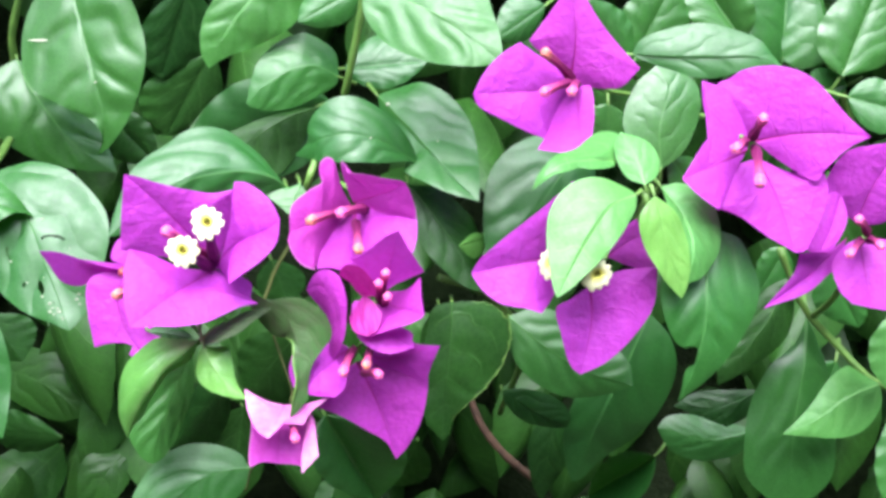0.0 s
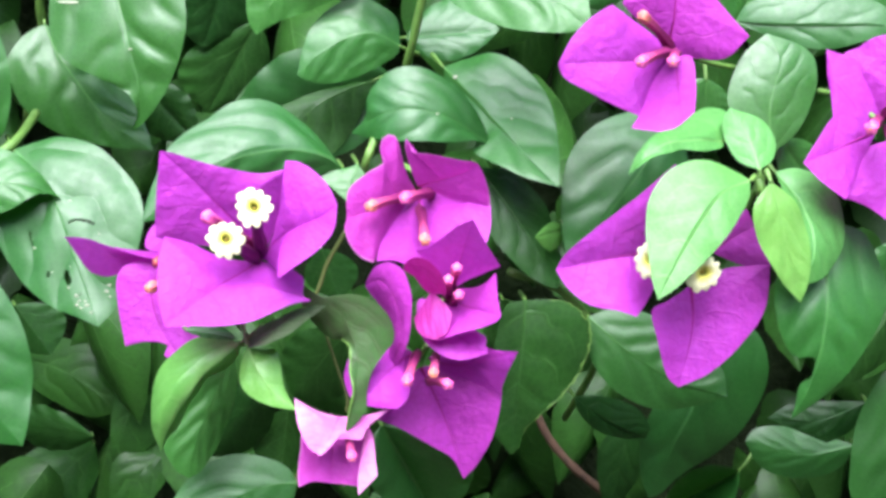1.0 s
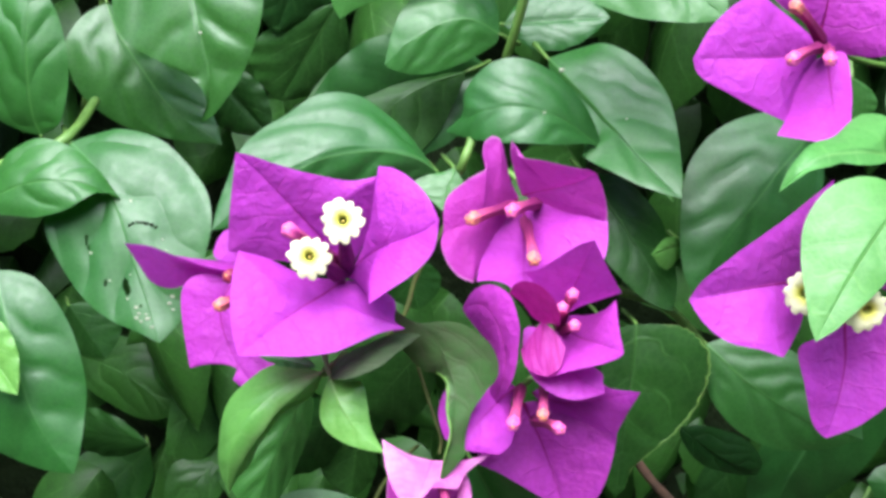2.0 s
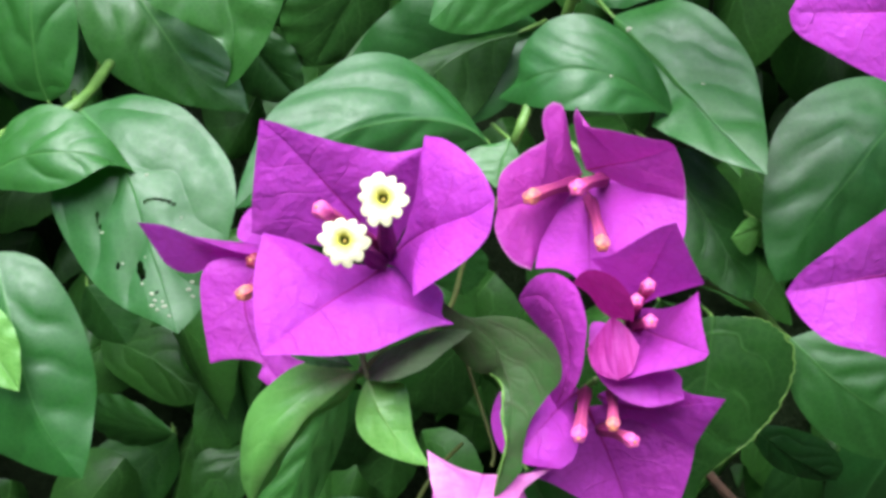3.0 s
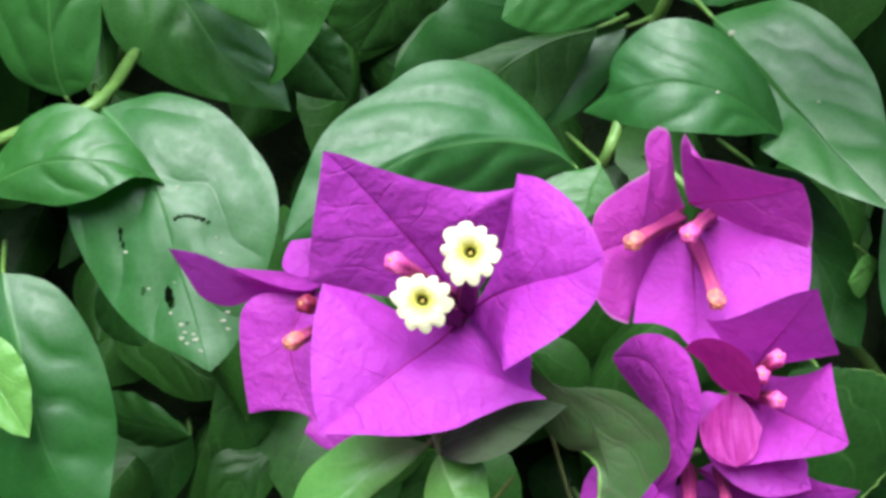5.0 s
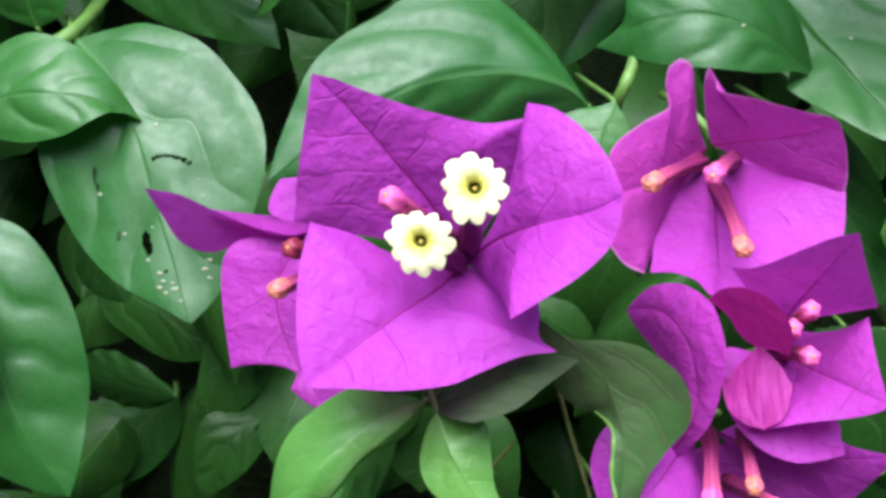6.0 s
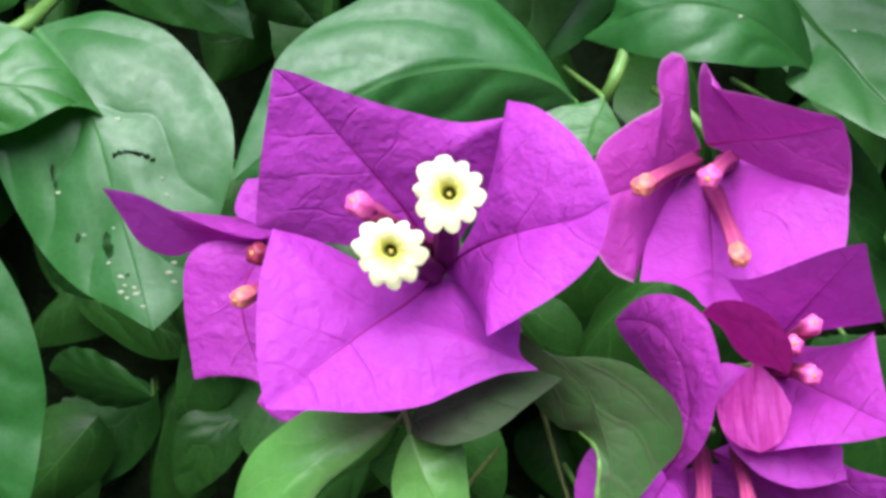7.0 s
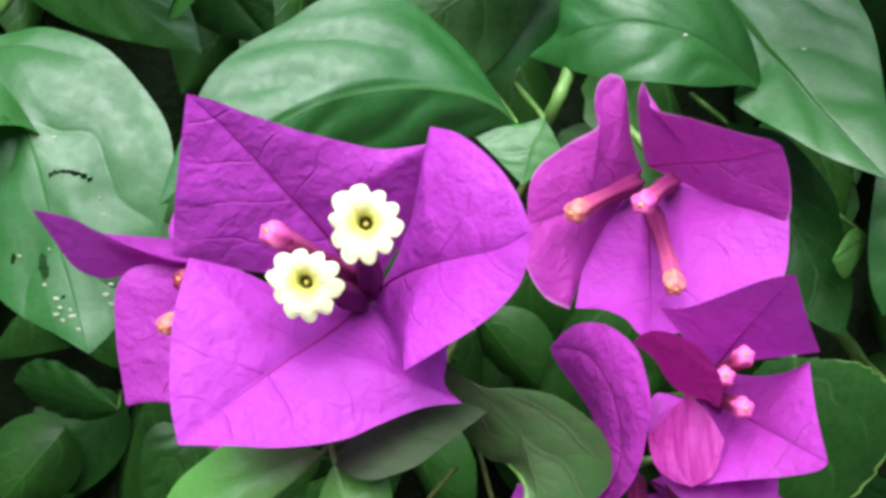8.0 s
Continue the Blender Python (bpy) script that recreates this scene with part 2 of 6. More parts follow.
WALL_DARK = plain_material("wall_dark", (0.10, 0.10, 0.085), (0.06, 0.065, 0.055), 0.9, 3, 0.3, 0.2)
SOIL = plain_material("soil", (0.09, 0.075, 0.05), (0.05, 0.05, 0.03), 0.95, 6, 0.6, 0.2)

# ---- shapes ----
ORIGIN = {}


def thing(name, at, label, category, group=""):
    """An Empty at the foot of a thing; its parts hang from it."""
    ob = new(name)
    ob.empty_display_size = 0.01
    ob.location = at
    ORIGIN[ob.name] = Vector(at)
    return tagged(ob, label, category, group)


def part(name, verts, faces, material, parent, at, uvs=None, label=""):
    """One mesh under a thing or a part, its origin at a place of the world."""
    at = Vector(at)
    me = bpy.data.meshes.new(name)
    me.from_pydata([tuple(Vector(v) - at) for v in verts], [], faces)
    if uvs is not None:
        layer = me.uv_layers.new(name="UVMap")
        for loop in me.loops:
            layer.data[loop.index].uv = uvs[loop.vertex_index][:2]
        if len(uvs[0]) > 2:
            layer = me.uv_layers.new(name="Veins")
            for loop in me.loops:
                layer.data[loop.index].uv = uvs[loop.vertex_index][2:]
    me.polygons.foreach_set("use_smooth", [True] * len(me.polygons))
    me.materials.append(material)
    ob = new(name, me)
    if parent is not None:
        ob.parent = parent
        ob.location = at - ORIGIN[parent.name]
    else:
        ob.location = at
    ORIGIN[ob.name] = at
    return tagged(ob, label) if label else ob


def vein_phase(along, across, v, veins, sweep, seed):
    """Counts the side veins from the base: they leave the midrib unevenly, arch forward and run along the rim."""
    odd = 0.55 * noise.noise(Vector((along * 3.1, 4.0 if v > 0 else 8.0, seed * 1.3))) * min(1.0, across * 3)
    odd += 0.30 * noise.noise(Vector((along * 7.0, across * 3.0, seed * 2.1 + (5.0 if v > 0 else 0.0)))) * min(1.0, across * 3)
    return veins * (along - sweep * across ** 1.15 - 0.16 * across ** 4) + odd


def blade_points(base, tip, left, right, mid=None, p=0.6, q=1.0, puff=0.0, relief=0.008, veins=4.0, sweep=0.36, ripple=0.0,
                 waves=5.0, seed=0, nu=44, nv=20, crumple=0.0, wobble=0.03):
    """Points of a leaf as a grid: a midrib from base to tip through mid, and at its widest place the two sides reach
    left and right. puff arches the halves, ripple waves the rim."""
    base, tip, left, right = (Vector(v) for v in (base, tip, left, right))
    d = tip - base
    size = d.length
    mid = Vector(mid) if mid else (base + tip) / 2
    bow = mid - (base + tip) / 2
    peak = p / (p + q)
    top = peak ** p * (1 - peak) ** q
    spine = lambda u: base + d * u + bow * (4 * u * (1 - u))
    sl, sr = left - spine(peak), right - spine(peak)
    n = d.cross(sr - sl).normalized()
    if n.y > 0:
        n = -n
    rnd = random.Random(seed)
    ph, first, pace = rnd.random() * 6.28, rnd.random() * 0.2, rnd.uniform(0.8, 1.05)
    relief *= rnd.uniform(0.9, 1.5)
    rows, flat = [], []
    for i in range(nu + 1):
        u = i / nu
        u = u * u * (3 - 2 * u) * 0.45 + u * 0.55
        w = max(u, 1e-5) ** p * max(1 - u, 1e-5) ** q / top
        if u > 0.999 or u < 0.001:
            w = 0.004 if u > 0.5 else 0.05
        along = first + u * pace + 0.05 * noise.noise(Vector((u * 4, seed * 1.7, 0.5)))
        c, broad = spine(u), w
        row = []
        for j in range(nv + 1):
            v = 2 * j / nv - 1
            a = abs(v)
            w = broad
            side = sl if v < 0 else sr
            soft = math.sqrt(a * a + 0.0036) - 0.06
            if wobble and a > 0.05:
                w *= 1 + wobble * noise.noise(Vector((u * 5 + seed * 3.7, 9.1 if v > 0 else 2.3, seed))) * min(1, 6 * (1 - u))
            pt = c + side * (soft / 0.942 * w)
            across = a * w
            phase = vein_phase(along, across, v, veins, sweep, seed)
            flat.append((u, 0.5 + 0.5 * across * (1 if v > 0 else -1), phase, a))
            f = phase % 1.0 - 0.5
            lift = puff * size * 4 * a * (1 - a) * w
            lift += relief * size * abs(math.sin(math.pi * f)) ** 0.85 * min(1, across * 5) * (1 - a ** 3)
            lift += ripple * size * math.sin(waves * 6.28 * u + ph + (1.3 if v > 0 else 0)) * a ** 3 * w
            if crumple:
                q3 = pt * 75.0
                lift += crumple * size * (noise.noise(q3) + 0.55 * noise.noise(q3 * 2.3)) * (0.25 + a) * min(1.0, u * 4)
            row.append(pt + n * lift)
        rows.append(row)
    return rows, flat


def skin(name, material, parent, rows, uvs, at, holes=(), label=""):
    """Joins a grid of points into one mesh; holes are ovals eaten into it: x and z of their middles and half-widths."""
    nu, nv = len(rows) - 1, len(rows[0]) - 1
    verts = [v for row in rows for v in row]
    faces = []
    for i in range(nu):
        for j in range(nv):
            k = i * (nv + 1) + j
            c = (verts[k] + verts[k + nv + 2]) / 2
            if any(((c.x - x) / rx) ** 2 + ((c.z - z) / rz) ** 2 < 1 + 0.35 * noise.noise(c * 3000) for x, z, rx, rz in holes):
                continue
            faces.append((k, k + 1, k + nv + 2, k + nv + 1))
    return part(name, verts, faces, material, parent, at, uvs, label)


def blade(name, material, parent, base, tip, left, right, label="", **shape):
    rows, uvs = blade_points(base, tip, left, right, **shape)
    return skin(name, material, parent, rows, uvs, base, label=label)


def sweep_points(path, radii, ring=8, lobes=0.0):
    """Points and faces of a round stem along a path."""
    verts, faces = [], []
    path = [Vector(p) for p in path]
    side = None
    for k, c in enumerate(path):
        d = (path[min(k + 1, len(path) - 1)] - path[max(k - 1, 0)]).normalized()
        ref = side if side else (Vector((0, 0, 1)) if abs(d.z) < 0.9 else Vector((1, 0, 0)))
        a = (ref - d * ref.dot(d)).normalized()
        side = a
        b = d.cross(a)
        for j in range(ring):
            g = 2 * math.pi * j / ring
            r = radii[k] * (1 + lobes * math.cos(5 * g))
            verts.append(c + (a * math.cos(g) + b * math.sin(g)) * r)
    for k in range(len(path) - 1):
        for j in range(ring):
            a, b = k * ring + j, k * ring + (j + 1) % ring
            faces.append((a, b, b + ring, a + ring))
    faces.append(tuple(range(ring))[::-1])
    faces.append(tuple(range(len(verts) - ring, len(verts))))
    return verts, faces


def curve_through(points, steps=6):
    """A smooth path through a few places (Catmull-Rom)."""
    pts = [Vector(p) for p in points]
    pts = [2 * pts[0] - pts[1], *pts, 2 * pts[-1] - pts[-2]]
    out = []
    for k in range(1, len(pts) - 2):
        a, b, c, d = pts[k - 1:k + 3]
        for s in range(steps):
            x = s / steps
            out.append(0.5 * (2 * b + (c - a) * x + (2 * a - 5 * b + 4 * c - d) * x * x + (3 * b - a - 3 * c + d) * x ** 3))
    return [*out, pts[-2]]


def curve_split(points, count):
    """A smooth line through places, sampled in count steps; a place with a fourth value 1 is a sharp corner."""
    pts = [Vector(p[:3]) for p in points]
    cuts = [0, *(k for k in range(1, len(points) - 1) if len(points[k]) > 3), len(points) - 1]
    runs = [curve_through(pts[a:b + 1], 10) for a, b in zip(cuts, cuts[1:])]
    sizes = [sum((q - p).length for p, q in zip(run, run[1:])) for run in runs]
    shares = [max(2, round(count * s / sum(sizes))) for s in sizes]
    shares[sizes.index(max(sizes))] += count - sum(shares)
    out = [runs[0][0]]
    for run, size, share in zip(runs, sizes, shares):
        walked, k, goal = 0.0, 0, 1
        while goal <= share:
            step = (run[k + 1] - run[k]).length
            while goal <= share and (walked + step >= size * goal / share - 1e-12 or k == len(run) - 2):
                f = (size * goal / share - walked) / max(step, 1e-9)
                out.append(run[k].lerp(run[k + 1], min(max(f, 0.0), 1.0)))
                goal += 1
            walked, k = walked + step, k + 1
            if k > len(run) - 2:
                break
    return out


def sheet_points(rib, left, right, puff=0.0, relief=0.0, veins=5.0, sweep=0.34, ripple=0.0, waves=3.0, crumple=0.0, seed=0, nu=60, nv=28,
                 fray=0.0, fold=0.0, pleats=0.0):
    """Points of a leaf or petal as a grid between its midrib and its two rims, each a line through a few places from base to tip."""
    mid = curve_split(rib, nu)
    rims = [curve_split([rib[0][:3], *side, rib[-1][:3]], nu) for side in (left, right)]
    size = (mid[-1] - mid[0]).length
    broad = max((p - c).length for rim in rims for p, c in zip(rim, mid))
    rnd = random.Random(seed)
    ph, first, pace = rnd.random() * 6.28, rnd.random() * 0.2, rnd.uniform(0.9, 1.1)
    rows, flat = [], []
    for i in range(nu + 1):
        u, c = i / nu, mid[i]
        along = first + u * pace
        d = (mid[min(i + 1, nu)] - mid[max(i - 1, 0)]).normalized()
        row = []
        for j in range(nv + 1):
            v = 2 * j / nv - 1
            a = abs(v)
            side = (rims[0] if v < 0 else rims[1])[i] - c
            w = side.length / broad
            n = d.cross(side if v > 0 else -side)
            n = n.normalized() if n.length > 1e-12 else Vector((0, -1, 0))
            if n.y > 0:
                n = -n
            ends = min(1.0, 5 * u, 5 * (1 - u))
            soft = (math.sqrt(a * a + 0.0036) - 0.06) / 0.942
            pt = c + side * soft
            across = a * w
            phase = vein_phase(along, across, v, veins, sweep, seed)
            flat.append((u, 0.5 + 0.5 * across * (1 if v > 0 else -1), phase, a))
            f = phase % 1.0 - 0.5
            lift = (puff * 4 * a * (1 - a) + fold * (1 - soft)) * size * w
            lift += pleats * size * (abs(math.sin(7.5 * v + 1.6 * noise.noise(Vector((v * 3, u * 2, seed))))) - 0.5) * w * min(1.0, u * 3)
            lift += relief * size * (abs(math.sin(math.pi * f)) ** 0.85 - 0.5) * min(1, across * 5) * (1 - a ** 3) * ends
            lift += ripple * size * math.sin(waves * 6.28 * u + ph + (1.3 if v > 0 else 0)) * a ** 3 * ends
            if crumple:
                q3 = pt * 75.0
                lift += crumple * size * (noise.noise(q3) + 0.55 * noise.noise(q3 * 2.3)) * (0.25 + a) * min(1.0, u * 4) * (1 - 0.6 * a ** 4)
            if fray and a > 0.99:
                pt = pt + side.normalized() * (fray * size * (rnd.random() - 0.5))
            row.append(pt + n * lift)
        rows.append(row)
    return rows, flat


def stem(parent, points, thick, thin=None, name="stem", material=None, label=""):
    path = curve_through(points)
    thin = thin or thick * 0.7
    radii = [(thick + (thin - thick) * k / (len(path) - 1)) * (1 + 0.06 * math.sin(k * 1.7)) for k in range(len(path))]
    verts, faces = sweep_points(path, radii)
    return part(name, verts, faces, material or STEM, parent, points[0], label=label)


LEAF_COUNT = [0]
LOOKS = {"mature": LEAF, "deep": LEAF_DEEP, "shade_tone": LEAF_SHADE, "dull": LEAF_DULL, "dusky": LEAF_DUSKY, "young": LEAF_YOUNG, "lime": LEAF_LIME, "worn": LEAF_WORN}


def petiole(parent, base, tip, stalk):
    """The stalk of a leaf: short and curved, or longer, going back end-on to the camera's view."""
    b, t = Vector(base), Vector(tip)
    if stalk:
        d = (b - t).normalized()
        end = b + (d * 0.9 + Vector((0, 0.8, 0))).normalized() * stalk
        path = curve_through([b + (t - b) * 0.05, b + (end - b) * 0.4 + d * stalk * 0.05, end], 3)
        radii = [0.0005 + 0.00008 * k for k in range(len(path))]
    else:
        # directed from a point near the camera's path, to stay hidden behind the leaf
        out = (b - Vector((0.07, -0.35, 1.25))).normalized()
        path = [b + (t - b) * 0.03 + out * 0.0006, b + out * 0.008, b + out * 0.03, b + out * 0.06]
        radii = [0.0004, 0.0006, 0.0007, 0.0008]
    verts, faces = sweep_points(path, radii, 6)
    return part("petiole", verts, faces, STEM, parent, base)


def leaf(parent, rib, left, right, look_of="mature", label="", stalk=0.012, spots=(), rolled=(), holes=(), **shape):
    """A bougainvillea leaf between its midrib and its two rims, with its petiole."""
    LEAF_COUNT[0] += 1
    shape = {"seed": LEAF_COUNT[0], "relief": 0.017, "veins": 4.2, "sweep": 0.40, "fold": 0.035, "ripple": 0.006, "puff": 0.008, "crumple": 0.004, "nu": 64, "nv": 36, **shape}
    rows, uvs = sheet_points(rib, left, right, **shape)
    ob = skin("leaf", LOOKS[look_of], parent, rows, uvs, rib[0][:3], holes, label)
    front = Vector((0, -1, 0))
    for x, z, size, stretch in spots:
        c = min((v for row in rows for v in row), key=lambda v: (v.x - x) ** 2 + (v.z - z) ** 2)
        rnd = random.Random(round(x * 10000 + z * 777))
        ring = [c + front * 0.0003 + Vector((math.cos(g) * stretch, 0, math.sin(g))) * size * rnd.uniform(0.5, 1.1) for g in (0, 0.8, 1.6, 2.4, 3.1, 3.9, 4.7, 5.5)]
        part("blemish", [c + front * 0.0006, *ring], [(0, k + 1, (k + 1) % 8 + 1) for k in range(8)], DEBRIS, ob, c)
    if rolled:
        side, first, last, thick = rolled
        rim = [row[0 if side == "left" else -1] + Vector((0, 0.0002, 0)) for row in rows][round(first * (len(rows) - 1)):round(last * (len(rows) - 1)) + 1]
        count = len(rim) - 1
        radii = [thick * (0.15 + math.sin(math.pi * k / count) ** 0.6) * (1 + 0.25 * math.sin(k * 1.3)) for k in range(count + 1)]
        verts, faces = sweep_points(rim, radii, 8)
        part("rolled_edge", verts, faces, STEM, ob, rim[0], label="pale green curled leaf edge")
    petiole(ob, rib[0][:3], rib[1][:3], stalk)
    return ob


def plain_leaf(parent, base, tip, left, right, look_of="mature", label="", stalk=0.012, **shape):
    """A leaf farther back, from its base, its tip and its two widest places."""
    LEAF_COUNT[0] += 1
    shape = {"seed": LEAF_COUNT[0], "relief": 0.008, "veins": 4.0, "ripple": 0.012, "puff": 0.035, "crumple": 0.003, **shape}
    ob = blade("leaf", LOOKS[look_of], parent, base, tip, left, right, label=label, **shape)
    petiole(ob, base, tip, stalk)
    return ob


def flower(at, label):
    return thing("bougainvillea_flower", at, label, "flower", "bougainvillea flowers on the shrub")


def bract(parent, rib, left, right, tone="magenta", label="", **shape):
    """A papery bract: its midrib and its two rims, each from base to tip."""
    LEAF_COUNT[0] += 1
    shape = {"seed": LEAF_COUNT[0], "crumple": 0.018, "puff": 0.03, "nu": 64, "nv": 32, **shape}
    rows, uvs = sheet_points(rib, left, right, **shape)
    look_of = {"magenta": BRACT, "rose": BRACT_ROSE, "pink": BRACT_PINK, "fold": BRACT_FOLD, "crimson": BRACT_CRIMSON}[tone]
    return skin("bract", look_of, parent, rows, uvs, rib[0], label=label)


def tube(parent, base, tip, closed="pink", size=1.0, face=None):
    """A flower tube on a bract: closed in a bud, or open in a ten-lobed cream face."""
    base, tip = Vector(base), Vector(tip)
    d = tip - base
    if closed == "open":
        d = d * (1 - 0.0034 / d.length)
    top = base + d
    ctrl = base + d * 0.5 + Vector((0, -0.0015, 0.0012))
    path = [base * (1 - x) ** 2 + ctrl * 2 * x * (1 - x) + top * x * x for x in (k / 10 for k in range(11))]
    shape = [1.1, 1.4, 1.5, 1.42, 1.25, 1.12, 1.08, 1.12, 1.2, 1.28, 1.3]
    verts, faces = sweep_points(path, [0.00092 * (1.5 if closed == "open" else 1.0) * size * r for r in shape], 20, 0.17)
    uvs = [(k // 20 / 10, k % 20 / 20) for k in range(len(verts))]
    ob = part("flower_tube", verts, faces, TUBE_DARK if closed == "open" else TUBE, parent, base, uvs)
    axis = (path[-1] - path[-2]).normalized()
    if closed == "open":
        axis = Vector(face).normalized() if face else axis
        a = axis.cross(Vector((0, 0, 1))).normalized()
        b = axis.cross(a)
        rings = ((0.12, -0.34), (0.18, -0.20), (0.21, -0.04), (0.34, 0.04), (0.55, 0.10), (0.80, 0.08), (1.0, -0.04))
        rad, count = 0.0055 * size, 80
        verts, uvs, faces = [], [], []
        for k, (r, h) in enumerate(rings):
            for j in range(count):
                g = 2 * math.pi * j / count
                bend = 5 * g + 0.35 + 0.22 * math.sin(2 * g + tip.z * 700) + 0.10 * math.sin(3 * g + tip.x * 700)
                lobe = abs(math.cos(bend)) ** 0.5
                odd = 0.05 * math.sin(7.3 * math.floor(bend / math.pi + 0.5) + tip.x * 300)
                cut = 1 - (0.27 * (1 - lobe) + odd + 0.05 * math.sin(3 * g + tip.x * 900) + 0.02 * math.sin(13 * g)) * max(0, (r - 0.5) / 0.5)
                lift = h + (0.05 * lobe - 0.03 + 0.10 * math.sin(2 * g + tip.x * 500) + 0.05 * math.cos(bend) + 0.10 * abs(math.sin(bend)) ** 8) * max(0, r - 0.25)
                verts.append(tip + (a * math.cos(g) + b * math.sin(g)) * (r * cut * rad) + axis * (lift * rad))
                uvs.append((r, j / count))
        for k in range(len(rings) - 1):
            for j in range(count):
                x, y = k * count + j, k * count + (j + 1) % count
                faces.append((x, y, y + count, x + count))
        faces.append(tuple(range(count)))
        part("corolla", verts, faces, CREAM, ob, tip, uvs, "ten-lobed cream-white flower face with a yellow-green throat")
        dot = bmesh.new()
        bmesh.ops.create_icosphere(dot, subdivisions=1, radius=0.0005 * size, matrix=Matrix.Translation(tip - axis * 0.0012))
        part("stamen", [v.co.copy() for v in dot.verts], [[v.index for v in f.verts] for f in dot.faces], POLLEN, ob, tip)
        dot.free()
    else:
        # five folded lobes round a yellowish crease
        knob = [tip + axis * (x * 0.0026 * size) for x in (-0.5, -0.15, 0.2, 0.5, 0.75, 0.9, 0.88)]
        verts, faces = sweep_points(knob, [0.00118 * size * r for r in (0.95, 1.12, 1.25, 1.2, 1.02, 0.68, 0.30)], 25, 0.12)
        bud = part("bud_tip", verts, faces, {"orange": BUD_ORANGE, "red": BUD_RED}.get(closed, BUD), ob, tip)
        heart = [tip + axis * (x * 0.0026 * size) for x in (0.5, 0.86, 0.97)]
        verts, faces = sweep_points(heart, [0.0005 * size, 0.00045 * size, 0.0002 * size], 8)
        part("crease", verts, faces, CREASE, bud, tip)
    return ob


def shoot(at, label):
    return thing("leafy_shoot", at, label, "shoot", "leafy shoots of the shrub")


# ---- ground and the shrub's mass ----
gm = bpy.data.meshes.new("ground")
gm.from_pydata([(-300, -300, 0), (300, -300, 0), (300, 300, 0), (-300, 300, 0)], [], [(0, 1, 2, 3)])
gm.materials.append(SOIL)
tagged(new("ground", gm), "bare soil with thin grass under the shrub", "ground", kind="structure")

# unseen dark wall, added behind the camera to block the low sky light
wall_bm = bmesh.new()
bmesh.ops.create_cube(wall_bm, size=1.0, matrix=Matrix.Translation((0, -3.2, 1.6)) @ Matrix.Diagonal((14.0, 0.2, 3.2, 1.0)))
wall = part("wall_behind", [v.co.copy() for v in wall_bm.verts], [[v.index for v in f.verts] for f in wall_bm.faces], WALL_DARK, None, (0, -3.2, 0))
wall.data.polygons.foreach_set("use_smooth", [False] * len(wall.data.polygons))
wall_bm.free()
tagged(wall, "added unseen dark wall that blocks low sky light behind the camera", "wall", kind="structure")

# added near-black block: stands in for the deep shade between the leaves
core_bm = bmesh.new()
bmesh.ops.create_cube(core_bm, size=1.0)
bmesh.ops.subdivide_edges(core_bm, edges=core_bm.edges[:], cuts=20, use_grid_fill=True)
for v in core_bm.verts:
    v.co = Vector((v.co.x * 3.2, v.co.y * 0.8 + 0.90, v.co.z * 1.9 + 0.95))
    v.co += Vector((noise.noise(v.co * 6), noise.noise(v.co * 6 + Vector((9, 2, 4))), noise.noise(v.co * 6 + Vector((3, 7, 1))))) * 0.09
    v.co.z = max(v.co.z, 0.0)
core = part("shrub_core", [v.co.copy() for v in core_bm.verts], [[v.index for v in f.verts] for f in core_bm.faces], GAP_DARK, None, (0, 0.9, 0))
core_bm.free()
tagged(core, "dark lumpy block in the shrub, standing in for the shade between leaves", "shrub", kind="stuff")


def foliage(name, places, material, label):
    """Many leaves nobody could count, joined in one mesh."""
    kinds = []
    for k in range(5):
        w = 0.20 + 0.03 * k
        rows, flat = blade_points((0, 0, 0), (0, -0.25, -1), (-w * 1.25, 0.05, -0.40), (w * 1.25, 0.02, -0.38), mid=(0.05 * (k - 2), -0.22, -0.45),
                                  puff=0.04, relief=0.005, ripple=0.02, seed=k, nu=12, nv=6)
        kinds.append(np.array([[tuple(v) for v in row] for row in rows]).reshape(-1, 3))
    nu, nv = 12, 6
    grid = np.array([(i * 7 + j, i * 7 + j + 1, i * 7 + j + 8, i * 7 + j + 7) for i in range(nu) for j in range(nv)])
    uv = np.array(flat)
    allv, allf, alluv = [], [], []
    for k, (place, size, spin, tilt, roll) in enumerate(places):
        m = np.array(Euler((tilt, roll, spin)).to_matrix()) * size
        allv.append(kinds[k % 5] @ m.T + np.array(place))
        allf.append(grid + k * len(uv))
        alluv.append(uv)
    v, f, uvs = np.concatenate(allv), np.concatenate(allf), np.concatenate(alluv)
    me = bpy.data.meshes.new(name)
    me.from_pydata(v.tolist(), [], f.tolist())
    index = np.empty(len(me.loops), dtype=np.int32)
    me.loops.foreach_get("vertex_index", index)
    for k, title in enumerate(("UVMap", "Veins")):
        layer = me.uv_layers.new(name=title)
        layer.data.foreach_set("uv", uvs[index, 2 * k:2 * k + 2].ravel())
    me.polygons.foreach_set("use_smooth", [True] * len(me.polygons))
    me.materials.append(material)
    return tagged(new(name, me), label, "foliage", kind="stuff")


rng = random.Random(11)
places = []
